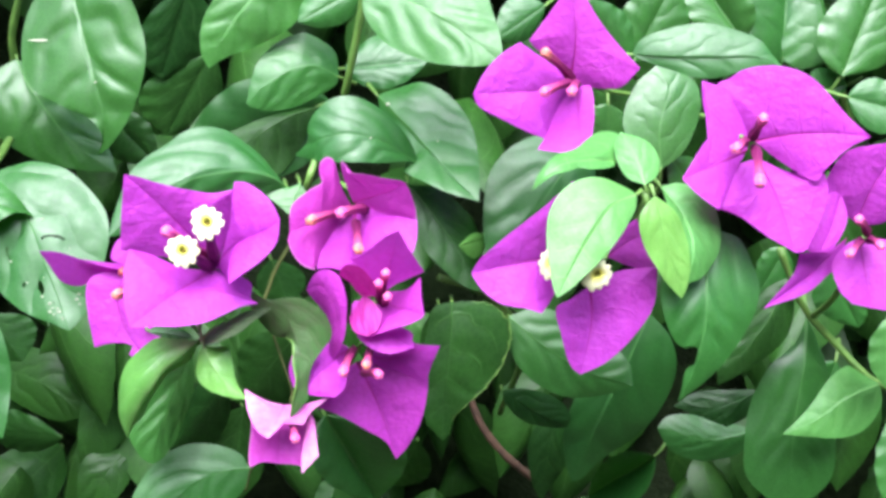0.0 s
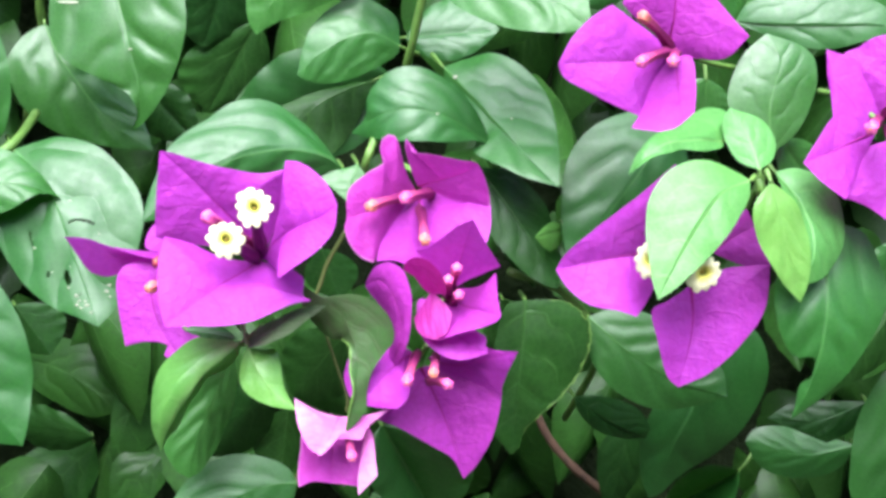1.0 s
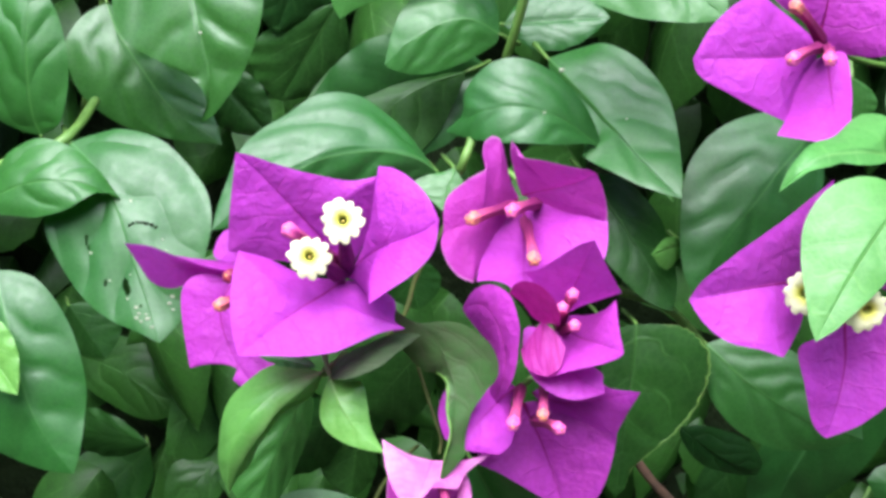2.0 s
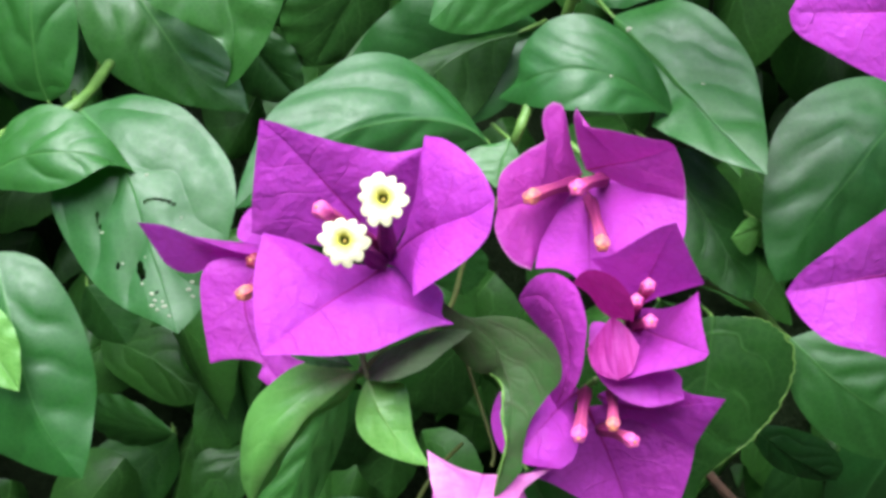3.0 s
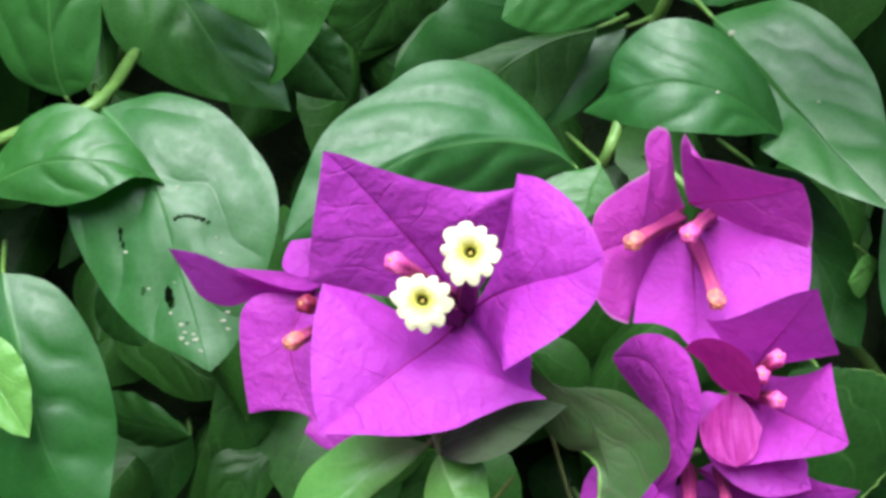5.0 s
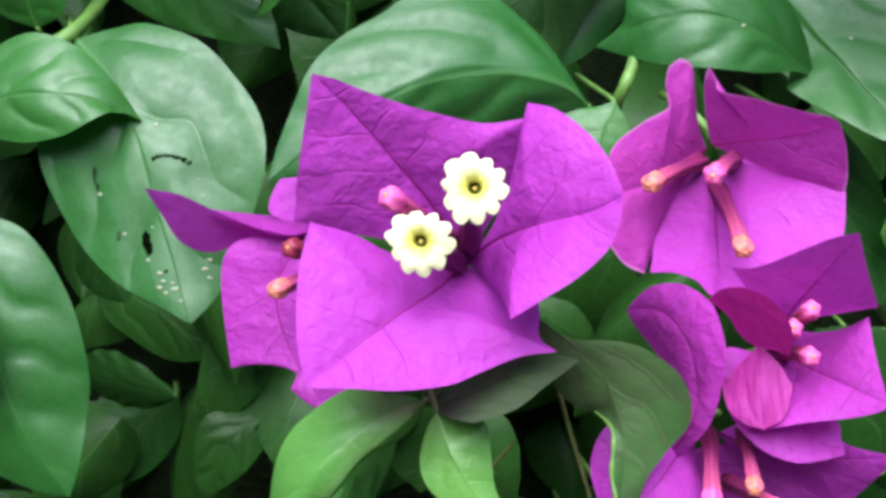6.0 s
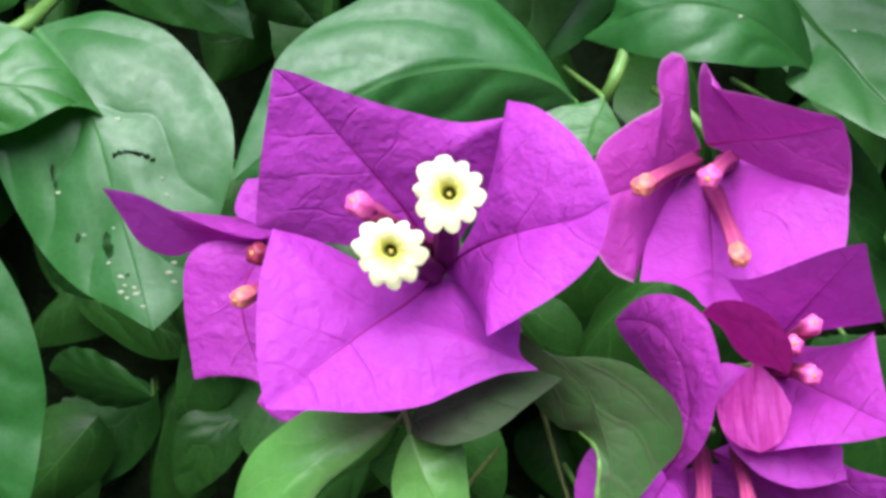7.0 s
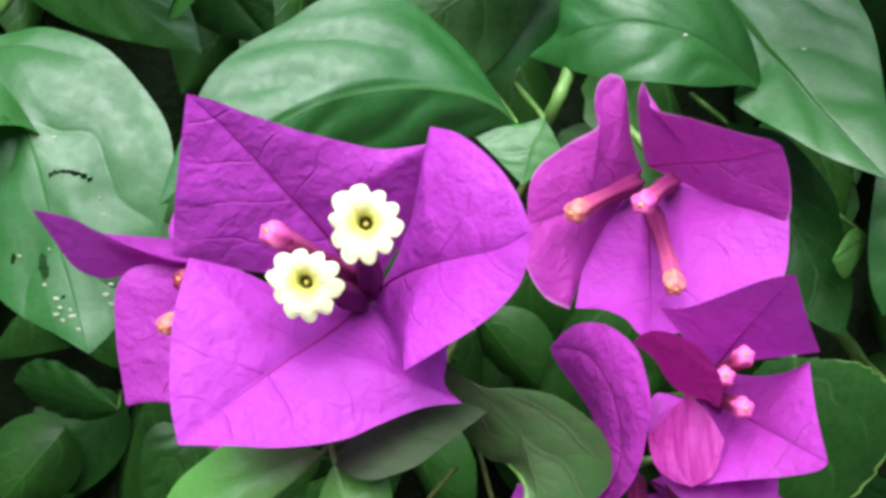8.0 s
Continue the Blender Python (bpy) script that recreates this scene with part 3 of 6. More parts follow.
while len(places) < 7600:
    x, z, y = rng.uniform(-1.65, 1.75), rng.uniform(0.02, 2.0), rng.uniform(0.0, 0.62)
    # left empty to fit the camera's view cone; leaves there are built one by one below
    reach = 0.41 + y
    in_view = abs(x - 0.08) < 0.03 + 0.46 * reach and z > 1.20 - 0.54 * reach
    if in_view and y < (0.29 if z < 1.42 else 0.17):
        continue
    if not in_view and rng.random() < y * 1.3:
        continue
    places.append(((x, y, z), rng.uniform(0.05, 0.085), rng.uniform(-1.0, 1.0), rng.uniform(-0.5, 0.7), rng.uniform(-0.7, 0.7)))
for k in range(26):
    at = (rng.uniform(-0.2, 0.38), rng.uniform(0.36, 0.46), rng.uniform(0.96, 1.42))
    places.append((at, rng.uniform(0.05, 0.08), rng.uniform(-0.9, 0.9), rng.uniform(-0.6, 0.3), rng.uniform(-0.6, 0.6)))
# unseen leaves above the view, added to keep top light out of the depths
for k in range(420):
    at = (rng.uniform(-0.50, 0.70), rng.uniform(0.18, 0.55), rng.uniform(1.42, 1.58))
    places.append((at, rng.uniform(0.05, 0.085), rng.uniform(-1.0, 1.0), rng.uniform(-0.2, 0.9), rng.uniform(-0.6, 0.6)))
for k in range(2200):
    side = rng.random()
    if side < 0.6:
        at = (rng.uniform(-1.65, 1.75), rng.uniform(0.15, 1.4), rng.uniform(1.88, 2.06))
    else:
        at = (rng.choice((-1.66, 1.72)) + rng.uniform(-0.1, 0.1), rng.uniform(0.2, 1.4), rng.uniform(0.05, 2.0))
    if side > 0.75:
        at = (rng.uniform(-1.65, 1.75), rng.uniform(1.26, 1.42), rng.uniform(0.05, 2.0))
    places.append((at, rng.uniform(0.05, 0.085), rng.uniform(-3.1, 3.1), rng.uniform(-0.3, 1.2), rng.uniform(-0.7, 0.7)))
# the whole mass takes the leaf green darkened for shade
foliage("shrub_foliage", places, LEAF_SHADE, "dense leaves of the bougainvillea shrub in a shade-darkened green")


# ---- flowers and leafy shoots ----

flower_a = flower((0.0065, 0.0240, 1.1898), "magenta bougainvillea flower with two open cream florets among green leaves")
bract(flower_a, [(0.0068, 0.0250, 1.1880), (0.0011, 0.0200, 1.1996), (-0.0054, 0.0160, 1.2085), (-0.0132, 0.0125, 1.2180), (-0.0190, 0.0105, 1.2239)],
     [(-0.0043, 0.0190, 1.1932), (-0.0143, 0.0160, 1.1957), (-0.0222, 0.0130, 1.1982, 1), (-0.0213, 0.0115, 1.2078), (-0.0199, 0.0105, 1.2171)],
     [(0.0105, 0.0240, 1.1965), (0.0173, 0.0210, 1.2085), (0.0164, 0.0160, 1.2176, 1), (0.0088, 0.0160, 1.2162), (-0.0010, 0.0140, 1.2182), (-0.0097, 0.0120, 1.2210), (-0.0153, 0.0110, 1.2231)])
bract(flower_a, [(0.0066, 0.0250, 1.1884), (0.0126, 0.0160, 1.1962), (0.0195, 0.0090, 1.2016), (0.0269, 0.0045, 1.2054), (0.0316, 0.0023, 1.2092)],
     [(0.0113, 0.0210, 1.1965), (0.0145, 0.0190, 1.2070), (0.0154, 0.0180, 1.2153), (0.0160, 0.0175, 1.2197, 1), (0.0205, 0.0140, 1.2196), (0.0253, 0.0100, 1.2172), (0.0292, 0.0060, 1.2136)],
     [(0.0096, 0.0180, 1.1894), (0.0137, 0.0060, 1.1888), (0.0152, -0.0045, 1.1896, 1), (0.0199, -0.0040, 1.1931), (0.0263, -0.0020, 1.1974), (0.0306, 0.0000, 1.2026)], puff=0.05)
bract(flower_a, [(0.0062, 0.0250, 1.1879), (0.0029, 0.0140, 1.1875), (-0.0036, 0.0060, 1.1850), (-0.0100, 0.0000, 1.1813), (-0.0166, -0.0070, 1.1769)],
     [(-0.0024, 0.0200, 1.1899), (-0.0113, 0.0145, 1.1957), (-0.0190, 0.0103, 1.1991, 1), (-0.0199, 0.0050, 1.1931), (-0.0197, 0.0010, 1.1871), (-0.0184, -0.0040, 1.1817)],
     [(0.0130, 0.0230, 1.1873), (0.0198, 0.0170, 1.1849), (0.0203, 0.0110, 1.1811), (0.0232, 0.0050, 1.1806, 1), (0.0174, 0.0040, 1.1800), (0.0113, 0.0020, 1.1778), (0.0062, -0.0010, 1.1764), (-0.0014, -0.0040, 1.1761), (-0.0099, -0.0060, 1.1767)], puff=0.03)
tube(flower_a, (0.0073, 0.0210, 1.1915), (0.0082, 0.0020, 1.2087), closed="open", face=(-0.05, -1, 0.25))
tube(flower_a, (0.0060, 0.0210, 1.1895), (0.0001, 0.0000, 1.2000), closed="open", face=(-0.12, -1, 0.18))
tube(flower_a, (0.0059, 0.0210, 1.1924), (-0.0043, 0.0040, 1.2053), size=1.3)
stem(flower_a, [(0.0067, 0.0260, 1.1896), (0.0135, 0.0500, 1.1725), (0.0187, 0.1000, 1.1449)], 0.0008, 0.001)

flower_b = flower((0.0529, 0.0600, 1.2041), "magenta bougainvillea flower with three closed orange-pink buds, under drooping leaves")
bract(flower_b, [(0.0534, 0.0620, 1.2033), (0.0469, 0.0540, 1.2016), (0.0404, 0.0460, 1.1997), (0.0319, 0.0400, 1.1980)],
     [(0.0507, 0.0600, 1.2089), (0.0489, 0.0570, 1.2165), (0.0474, 0.0550, 1.2216), (0.0451, 0.0545, 1.2226, 1), (0.0431, 0.0530, 1.2210), (0.0425, 0.0510, 1.2173), (0.0434, 0.0500, 1.2141), (0.0379, 0.0470, 1.2110), (0.0324, 0.0430, 1.2064)],
     [(0.0495, 0.0580, 1.1975), (0.0459, 0.0520, 1.1934), (0.0429, 0.0440, 1.1890), (0.0402, 0.0370, 1.1843, 1), (0.0362, 0.0360, 1.1863), (0.0333, 0.0360, 1.1899), (0.0314, 0.0380, 1.1945)], tone='rose')
bract(flower_b, [(0.0542, 0.0620, 1.2042), (0.0594, 0.0560, 1.2067), (0.0653, 0.0500, 1.2091), (0.0699, 0.0450, 1.2118), (0.0733, 0.0410, 1.2145)],
     [(0.0525, 0.0600, 1.2090), (0.0509, 0.0570, 1.2150), (0.0504, 0.0550, 1.2191), (0.0508, 0.0540, 1.2216, 1), (0.0523, 0.0530, 1.2185), (0.0530, 0.0520, 1.2170), (0.0588, 0.0480, 1.2167), (0.0669, 0.0430, 1.2159), (0.0714, 0.0410, 1.2155, 1)],
     [(0.0584, 0.0600, 1.2030), (0.0644, 0.0560, 1.2012), (0.0715, 0.0490, 1.2002), (0.0770, 0.0450, 1.1995, 1), (0.0771, 0.0440, 1.2030), (0.0755, 0.0420, 1.2097)], tone='rose')
bract(flower_b, [(0.0549, 0.0620, 1.2002), (0.0547, 0.0550, 1.1953), (0.0544, 0.0450, 1.1894), (0.0541, 0.0320, 1.1817)],
     [(0.0491, 0.0600, 1.1981), (0.0449, 0.0540, 1.1950), (0.0425, 0.0440, 1.1901), (0.0412, 0.0360, 1.1850, 1), (0.0458, 0.0350, 1.1856), (0.0496, 0.0330, 1.1849), (0.0517, 0.0320, 1.1829)],
     [(0.0607, 0.0600, 1.2022), (0.0672, 0.0540, 1.2012), (0.0731, 0.0480, 1.2015), (0.0774, 0.0450, 1.2008, 1), (0.0768, 0.0400, 1.1930), (0.0729, 0.0340, 1.1868), (0.0650, 0.0320, 1.1833), (0.0584, 0.0310, 1.1837)])
tube(flower_b, (0.0527, 0.0610, 1.2011), (0.0403, 0.0360, 1.2027), closed="orange", size=1.29)
tube(flower_b, (0.0590, 0.0610, 1.2018), (0.0508, 0.0340, 1.2054), size=1.34)
tube(flower_b, (0.0549, 0.0600, 1.1976), (0.0563, 0.0300, 1.1934), closed="orange", size=1.23)
stem(flower_b, [(0.0579, 0.0740, 1.2006), (0.0529, 0.0750, 1.2069), (0.0461, 0.0850, 1.2100)], 0.0008, 0.001)

flower_c = flower((0.0624, 0.0340, 1.1721), "small magenta bougainvillea flower with folded bracts and three pink buds")
bract(flower_c, [(0.0642, 0.0320, 1.1755), (0.0661, 0.0250, 1.1844), (0.0678, 0.0170, 1.1932), (0.0701, 0.0080, 1.2034)],
     [(0.0619, 0.0310, 1.1792), (0.0582, 0.0270, 1.1850), (0.0533, 0.0220, 1.1914, 1), (0.0567, 0.0190, 1.1927), (0.0609, 0.0150, 1.1966), (0.0660, 0.0100, 1.2014)],
     [(0.0676, 0.0300, 1.1792), (0.0730, 0.0250, 1.1830), (0.0789, 0.0200, 1.1868, 1), (0.0757, 0.0160, 1.1924), (0.0728, 0.0120, 1.1978)])
bract(flower_c, [(0.0635, 0.0320, 1.1744), (0.0672, 0.0240, 1.1739), (0.0726, 0.0130, 1.1749), (0.0780, 0.0040, 1.1756)],
     [(0.0665, 0.0310, 1.1770), (0.0712, 0.0280, 1.1781), (0.0749, 0.0240, 1.1808), (0.0776, 0.0200, 1.1847, 1), (0.0775, 0.0150, 1.1815), (0.0775, 0.0090, 1.1785)],
     [(0.0614, 0.0280, 1.1714), (0.0598, 0.0180, 1.1683), (0.0599, 0.0100, 1.1664, 1), (0.0652, 0.0080, 1.1691), (0.0719, 0.0060, 1.1716), (0.0766, 0.0040, 1.1741)])
bract(flower_c, [(0.0622, 0.0100, 1.1803), (0.0581, 0.0100, 1.1851), (0.0541, 0.0130, 1.1878), (0.0496, 0.0200, 1.1860)],
     [(0.0609, 0.0130, 1.1801), (0.0582, 0.0160, 1.1793), (0.0556, 0.0190, 1.1803), (0.0532, 0.0200, 1.1835)],
     [(0.0621, 0.0080, 1.1840), (0.0605, 0.0060, 1.1883), (0.0573, 0.0070, 1.1914), (0.0533, 0.0110, 1.1918), (0.0506, 0.0160, 1.1894)], tone='crimson', crumple=0.02)
bract(flower_c, [(0.0578, 0.0140, 1.1803), (0.0581, 0.0125, 1.1761), (0.0586, 0.0105, 1.1722), (0.0594, 0.0085, 1.1674)],
     [(0.0564, 0.0146, 1.1781), (0.0548, 0.0150, 1.1754), (0.0528, 0.0150, 1.1723, 1), (0.0538, 0.0120, 1.1692), (0.0562, 0.0100, 1.1677)],
     [(0.0600, 0.0142, 1.1790), (0.0620, 0.0130, 1.1771), (0.0640, 0.0115, 1.1743, 1), (0.0626, 0.0090, 1.1697)], tone='fold', crumple=0.02, puff=0.0, pleats=0.022, veins=11.0, sweep=1.0, label='paler veined outer side of a folded bract')
tube(flower_c, (0.0638, 0.0320, 1.1743), (0.0655, 0.0140, 1.1872), size=1.12)
tube(flower_c, (0.0634, 0.0320, 1.1732), (0.0631, 0.0140, 1.1838), size=1.12)
tube(flower_c, (0.0645, 0.0320, 1.1717), (0.0660, 0.0120, 1.1799), size=1.12)
stem(flower_c, [(0.0613, 0.0260, 1.1748), (0.0613, 0.0500, 1.1629), (0.0666, 0.1000, 1.1376)], 0.0008, 0.0009)

flower_d = flower((0.0566, 0.0340, 1.1580), "magenta bougainvillea flower with long pink closed tubes, below a smaller flower")
bract(flower_d, [(0.0601, 0.0240, 1.1749), (0.0638, 0.0190, 1.1683), (0.0691, 0.0150, 1.1640), (0.0747, 0.0120, 1.1619)],
     [(0.0544, 0.0230, 1.1760), (0.0535, 0.0200, 1.1722), (0.0541, 0.0170, 1.1685), (0.0563, 0.0140, 1.1648), (0.0607, 0.0120, 1.1616), (0.0661, 0.0110, 1.1602), (0.0705, 0.0110, 1.1609)],
     [(0.0676, 0.0200, 1.1691), (0.0739, 0.0170, 1.1659), (0.0742, 0.0140, 1.1639, 1)])
bract(flower_d, [(0.0447, 0.0200, 1.1529), (0.0482, 0.0150, 1.1639), (0.0488, 0.0160, 1.1708), (0.0465, 0.0180, 1.1784), (0.0426, 0.0250, 1.1815), (0.0375, 0.0360, 1.1774)],
     [(0.0438, 0.0240, 1.1533), (0.0456, 0.0260, 1.1611), (0.0453, 0.0270, 1.1679), (0.0427, 0.0310, 1.1715), (0.0393, 0.0350, 1.1746)],
     [(0.0487, 0.0140, 1.1608), (0.0509, 0.0120, 1.1658), (0.0518, 0.0110, 1.1709), (0.0520, 0.0110, 1.1733), (0.0521, 0.0110, 1.1797), (0.0504, 0.0150, 1.1856), (0.0478, 0.0190, 1.1876), (0.0443, 0.0240, 1.1874), (0.0403, 0.0300, 1.1840)], puff=0.04)
bract(flower_d, [(0.0525, 0.0300, 1.1566), (0.0482, 0.0200, 1.1572), (0.0430, 0.0100, 1.1553), (0.0363, 0.0040, 1.1494)],
     [(0.0490, 0.0270, 1.1597), (0.0406, 0.0240, 1.1604), (0.0340, 0.0200, 1.1604), (0.0314, 0.0170, 1.1546), (0.0331, 0.0110, 1.1497)],
     [(0.0509, 0.0220, 1.1550), (0.0515, 0.0120, 1.1520), (0.0501, 0.0080, 1.1487), (0.0474, 0.0060, 1.1469, 1), (0.0419, 0.0050, 1.1479)])
bract(flower_d, [(0.0568, 0.0340, 1.1537), (0.0653, 0.0260, 1.1538), (0.0753, 0.0170, 1.1585), (0.0836, 0.0110, 1.1626)],
     [(0.0617, 0.0320, 1.1575), (0.0677, 0.0280, 1.1599), (0.0733, 0.0220, 1.1615), (0.0769, 0.0160, 1.1617)],
     [(0.0607, 0.0320, 1.1504), (0.0683, 0.0280, 1.1488), (0.0745, 0.0250, 1.1468), (0.0789, 0.0210, 1.1465, 1), (0.0808, 0.0150, 1.1549)])
bract(flower_d, [(0.0546, 0.0340, 1.1508), (0.0604, 0.0310, 1.1388), (0.0648, 0.0280, 1.1269), (0.0678, 0.0270, 1.1158)],
     [(0.0490, 0.0330, 1.1471), (0.0460, 0.0280, 1.1414), (0.0407, 0.0220, 1.1379, 1), (0.0479, 0.0220, 1.1349), (0.0577, 0.0240, 1.1282), (0.0641, 0.0260, 1.1230)],
     [(0.0664, 0.0340, 1.1526), (0.0755, 0.0300, 1.1552), (0.0797, 0.0260, 1.1504, 1), (0.0796, 0.0250, 1.1424), (0.0770, 0.0250, 1.1308), (0.0721, 0.0260, 1.1210)])
tube(flower_d, (0.0537, 0.0280, 1.1575), (0.0508, 0.0020, 1.1575), size=1.15)
tube(flower_d, (0.0598, 0.0280, 1.1576), (0.0584, 0.0060, 1.1583), closed="orange", size=1.0)
tube(flower_d, (0.0568, 0.0220, 1.1501), (0.0621, 0.0040, 1.1553), size=1.1)
stem(flower_d, [(0.0566, 0.0340, 1.1580), (0.0509, 0.0600, 1.1413), (0.0447, 0.1200, 1.1086)], 0.0008, 0.0009)

flower_e = flower((0.0311, 0.0160, 1.1362), "half-open pale pink bougainvillea flower hanging from a leafy stem")
bract(flower_e, [(0.0300, 0.0090, 1.1437), (0.0283, -0.0010, 1.1419), (0.0258, -0.0080, 1.1383)],
     [(0.0235, 0.0070, 1.1465), (0.0175, 0.0040, 1.1515, 1), (0.0188, -0.0010, 1.1455), (0.0220, -0.0060, 1.1405)],
     [(0.0385, 0.0090, 1.1441), (0.0458, 0.0080, 1.1465, 1), (0.0394, 0.0050, 1.1426), (0.0365, 0.0020, 1.1390), (0.0322, 0.0000, 1.1421), (0.0291, -0.0040, 1.1404)], tone='pink', crumple=0.02, label='pale pink outer side of a bract')
bract(flower_e, [(0.0284, 0.0180, 1.1373), (0.0275, 0.0120, 1.1314), (0.0278, 0.0050, 1.1242)],
     [(0.0192, 0.0150, 1.1377), (0.0181, 0.0090, 1.1328), (0.0176, 0.0050, 1.1272), (0.0180, 0.0030, 1.1241, 1), (0.0223, 0.0040, 1.1254)],
     [(0.0363, 0.0150, 1.1365), (0.0381, 0.0110, 1.1299), (0.0364, 0.0060, 1.1225, 1), (0.0323, 0.0050, 1.1238)], tone='rose', crumple=0.02)
bract(flower_e, [(0.0386, 0.0120, 1.1400), (0.0377, 0.0050, 1.1314), (0.0357, 0.0000, 1.1225)],
     [(0.0369, 0.0090, 1.1343), (0.0357, 0.0030, 1.1278)],
     [(0.0401, 0.0100, 1.1366), (0.0407, 0.0050, 1.1323), (0.0414, 0.0020, 1.1278, 1)], tone='pink', crumple=0.02)
tube(flower_e, (0.0324, 0.0120, 1.1368), (0.0344, -0.0060, 1.1375))
stem(flower_e, [(0.0318, 0.0140, 1.1434), (0.0320, 0.0180, 1.1466), (0.0283, 0.0260, 1.1548), (0.0245, 0.0300, 1.1653)], 0.00042, 0.00045, material=STEM_BROWN)

flower_f = flower((-0.0215, 0.0540, 1.1762), "magenta bougainvillea flower half hidden behind another bloom")
bract(flower_f, [(-0.0260, 0.0540, 1.1834), (-0.0368, 0.0540, 1.1830), (-0.0483, 0.0550, 1.1836), (-0.0615, 0.0570, 1.1896)],
     [(-0.0292, 0.0500, 1.1835), (-0.0370, 0.0500, 1.1848), (-0.0461, 0.0510, 1.1878), (-0.0536, 0.0540, 1.1896)],
     [(-0.0307, 0.0580, 1.1799), (-0.0416, 0.0600, 1.1778), (-0.0489, 0.0610, 1.1751), (-0.0551, 0.0610, 1.1769), (-0.0585, 0.0590, 1.1832)], puff=0.0, crumple=0.008)
bract(flower_f, [(-0.0266, 0.0570, 1.1841), (-0.0338, 0.0560, 1.1842), (-0.0404, 0.0550, 1.1849), (-0.0469, 0.0520, 1.1875)],
     [(-0.0287, 0.0660, 1.1833), (-0.0358, 0.0660, 1.1825), (-0.0408, 0.0620, 1.1839)],
     [(-0.0266, 0.0510, 1.1842), (-0.0314, 0.0500, 1.1835), (-0.0370, 0.0500, 1.1847)], puff=0.0, crumple=0.008)
bract(flower_f, [(-0.0283, 0.0570, 1.1847), (-0.0302, 0.0610, 1.1871), (-0.0311, 0.0630, 1.1901), (-0.0312, 0.0650, 1.1929)],
     [(-0.0319, 0.0580, 1.1841), (-0.0360, 0.0600, 1.1852), (-0.0357, 0.0620, 1.1889), (-0.0339, 0.0640, 1.1918)],
     [(-0.0242, 0.0600, 1.1854), (-0.0236, 0.0630, 1.1894), (-0.0269, 0.0650, 1.1922)])
bract(flower_f, [(-0.0277, 0.0540, 1.1823), (-0.0326, 0.0500, 1.1716), (-0.0282, 0.0450, 1.1594), (-0.0204, 0.0400, 1.1502)],
     [(-0.0334, 0.0540, 1.1815), (-0.0388, 0.0530, 1.1815), (-0.0423, 0.0510, 1.1800), (-0.0439, 0.0500, 1.1756), (-0.0432, 0.0480, 1.1668), (-0.0412, 0.0460, 1.1553, 1), (-0.0350, 0.0450, 1.1570), (-0.0275, 0.0440, 1.1565), (-0.0280, 0.0420, 1.1533, 1), (-0.0241, 0.0410, 1.1506)],
     [(-0.0184, 0.0520, 1.1801), (-0.0117, 0.0460, 1.1650), (-0.0141, 0.0410, 1.1532)])
tube(flower_f, (-0.0214, 0.0500, 1.1782), (-0.0262, 0.0370, 1.1850), closed="red", size=1.35)
tube(flower_f, (-0.0214, 0.0500, 1.1765), (-0.0285, 0.0340, 1.1782), closed="orange", size=1.25)
stem(flower_f, [(-0.0215, 0.0540, 1.1762), (-0.0171, 0.0800, 1.1613), (-0.0137, 0.1300, 1.1330)], 0.0008, 0.0009)

flower_g = flower((0.1365, 0.0580, 1.2485), "magenta bougainvillea flower with three pale pink buds beside glossy leaves")
bract(flower_g, [(0.1352, 0.0560, 1.2479), (0.1261, 0.0510, 1.2459), (0.1147, 0.0460, 1.2455), (0.0980, 0.0420, 1.2454)],
     [(0.1312, 0.0550, 1.2519), (0.1222, 0.0510, 1.2582), (0.1151, 0.0480, 1.2630, 1), (0.1082, 0.0460, 1.2590), (0.1023, 0.0440, 1.2530)],
     [(0.1321, 0.0530, 1.2395), (0.1281, 0.0480, 1.2338), (0.1247, 0.0430, 1.2285, 1), (0.1171, 0.0430, 1.2317), (0.1072, 0.0420, 1.2368), (0.1001, 0.0420, 1.2410)])
bract(flower_g, [(0.1370, 0.0560, 1.2464), (0.1361, 0.0460, 1.2383), (0.1349, 0.0350, 1.2306), (0.1355, 0.0280, 1.2247)],
     [(0.1303, 0.0530, 1.2413), (0.1247, 0.0430, 1.2316), (0.1201, 0.0360, 1.2260, 1), (0.1265, 0.0310, 1.2255)],
     [(0.1418, 0.0540, 1.2462), (0.1418, 0.0460, 1.2382), (0.1399, 0.0380, 1.2320), (0.1378, 0.0310, 1.2269)])
bract(flower_g, [(0.1353, 0.0570, 1.2507), (0.1362, 0.0550, 1.2604), (0.1361, 0.0550, 1.2714), (0.1341, 0.0560, 1.2814)],
     [(0.1306, 0.0560, 1.2549), (0.1229, 0.0530, 1.2592), (0.1188, 0.0510, 1.2634, 1), (0.1243, 0.0530, 1.2700), (0.1307, 0.0550, 1.2781)],
     [(0.1402, 0.0570, 1.2465), (0.1519, 0.0530, 1.2458), (0.1595, 0.0520, 1.2528, 1), (0.1519, 0.0540, 1.2612), (0.1447, 0.0550, 1.2703), (0.1397, 0.0560, 1.2784)])
tube(flower_g, (0.1352, 0.0540, 1.2492), (0.1237, 0.0380, 1.2591), closed="orange", size=1.25)
tube(flower_g, (0.1353, 0.0540, 1.2480), (0.1227, 0.0340, 1.2465), size=1.25)
tube(flower_g, (0.1366, 0.0540, 1.2475), (0.1319, 0.0340, 1.2465), size=1.25)
stem(flower_g, [(0.1374, 0.0580, 1.2481), (0.1515, 0.0750, 1.2433), (0.1637, 0.0850, 1.2406)], 0.0008, 0.0009)

flower_h = flower((0.1404, 0.0180, 1.1893), "magenta bougainvillea flower with two cream florets behind a bright young leaf")
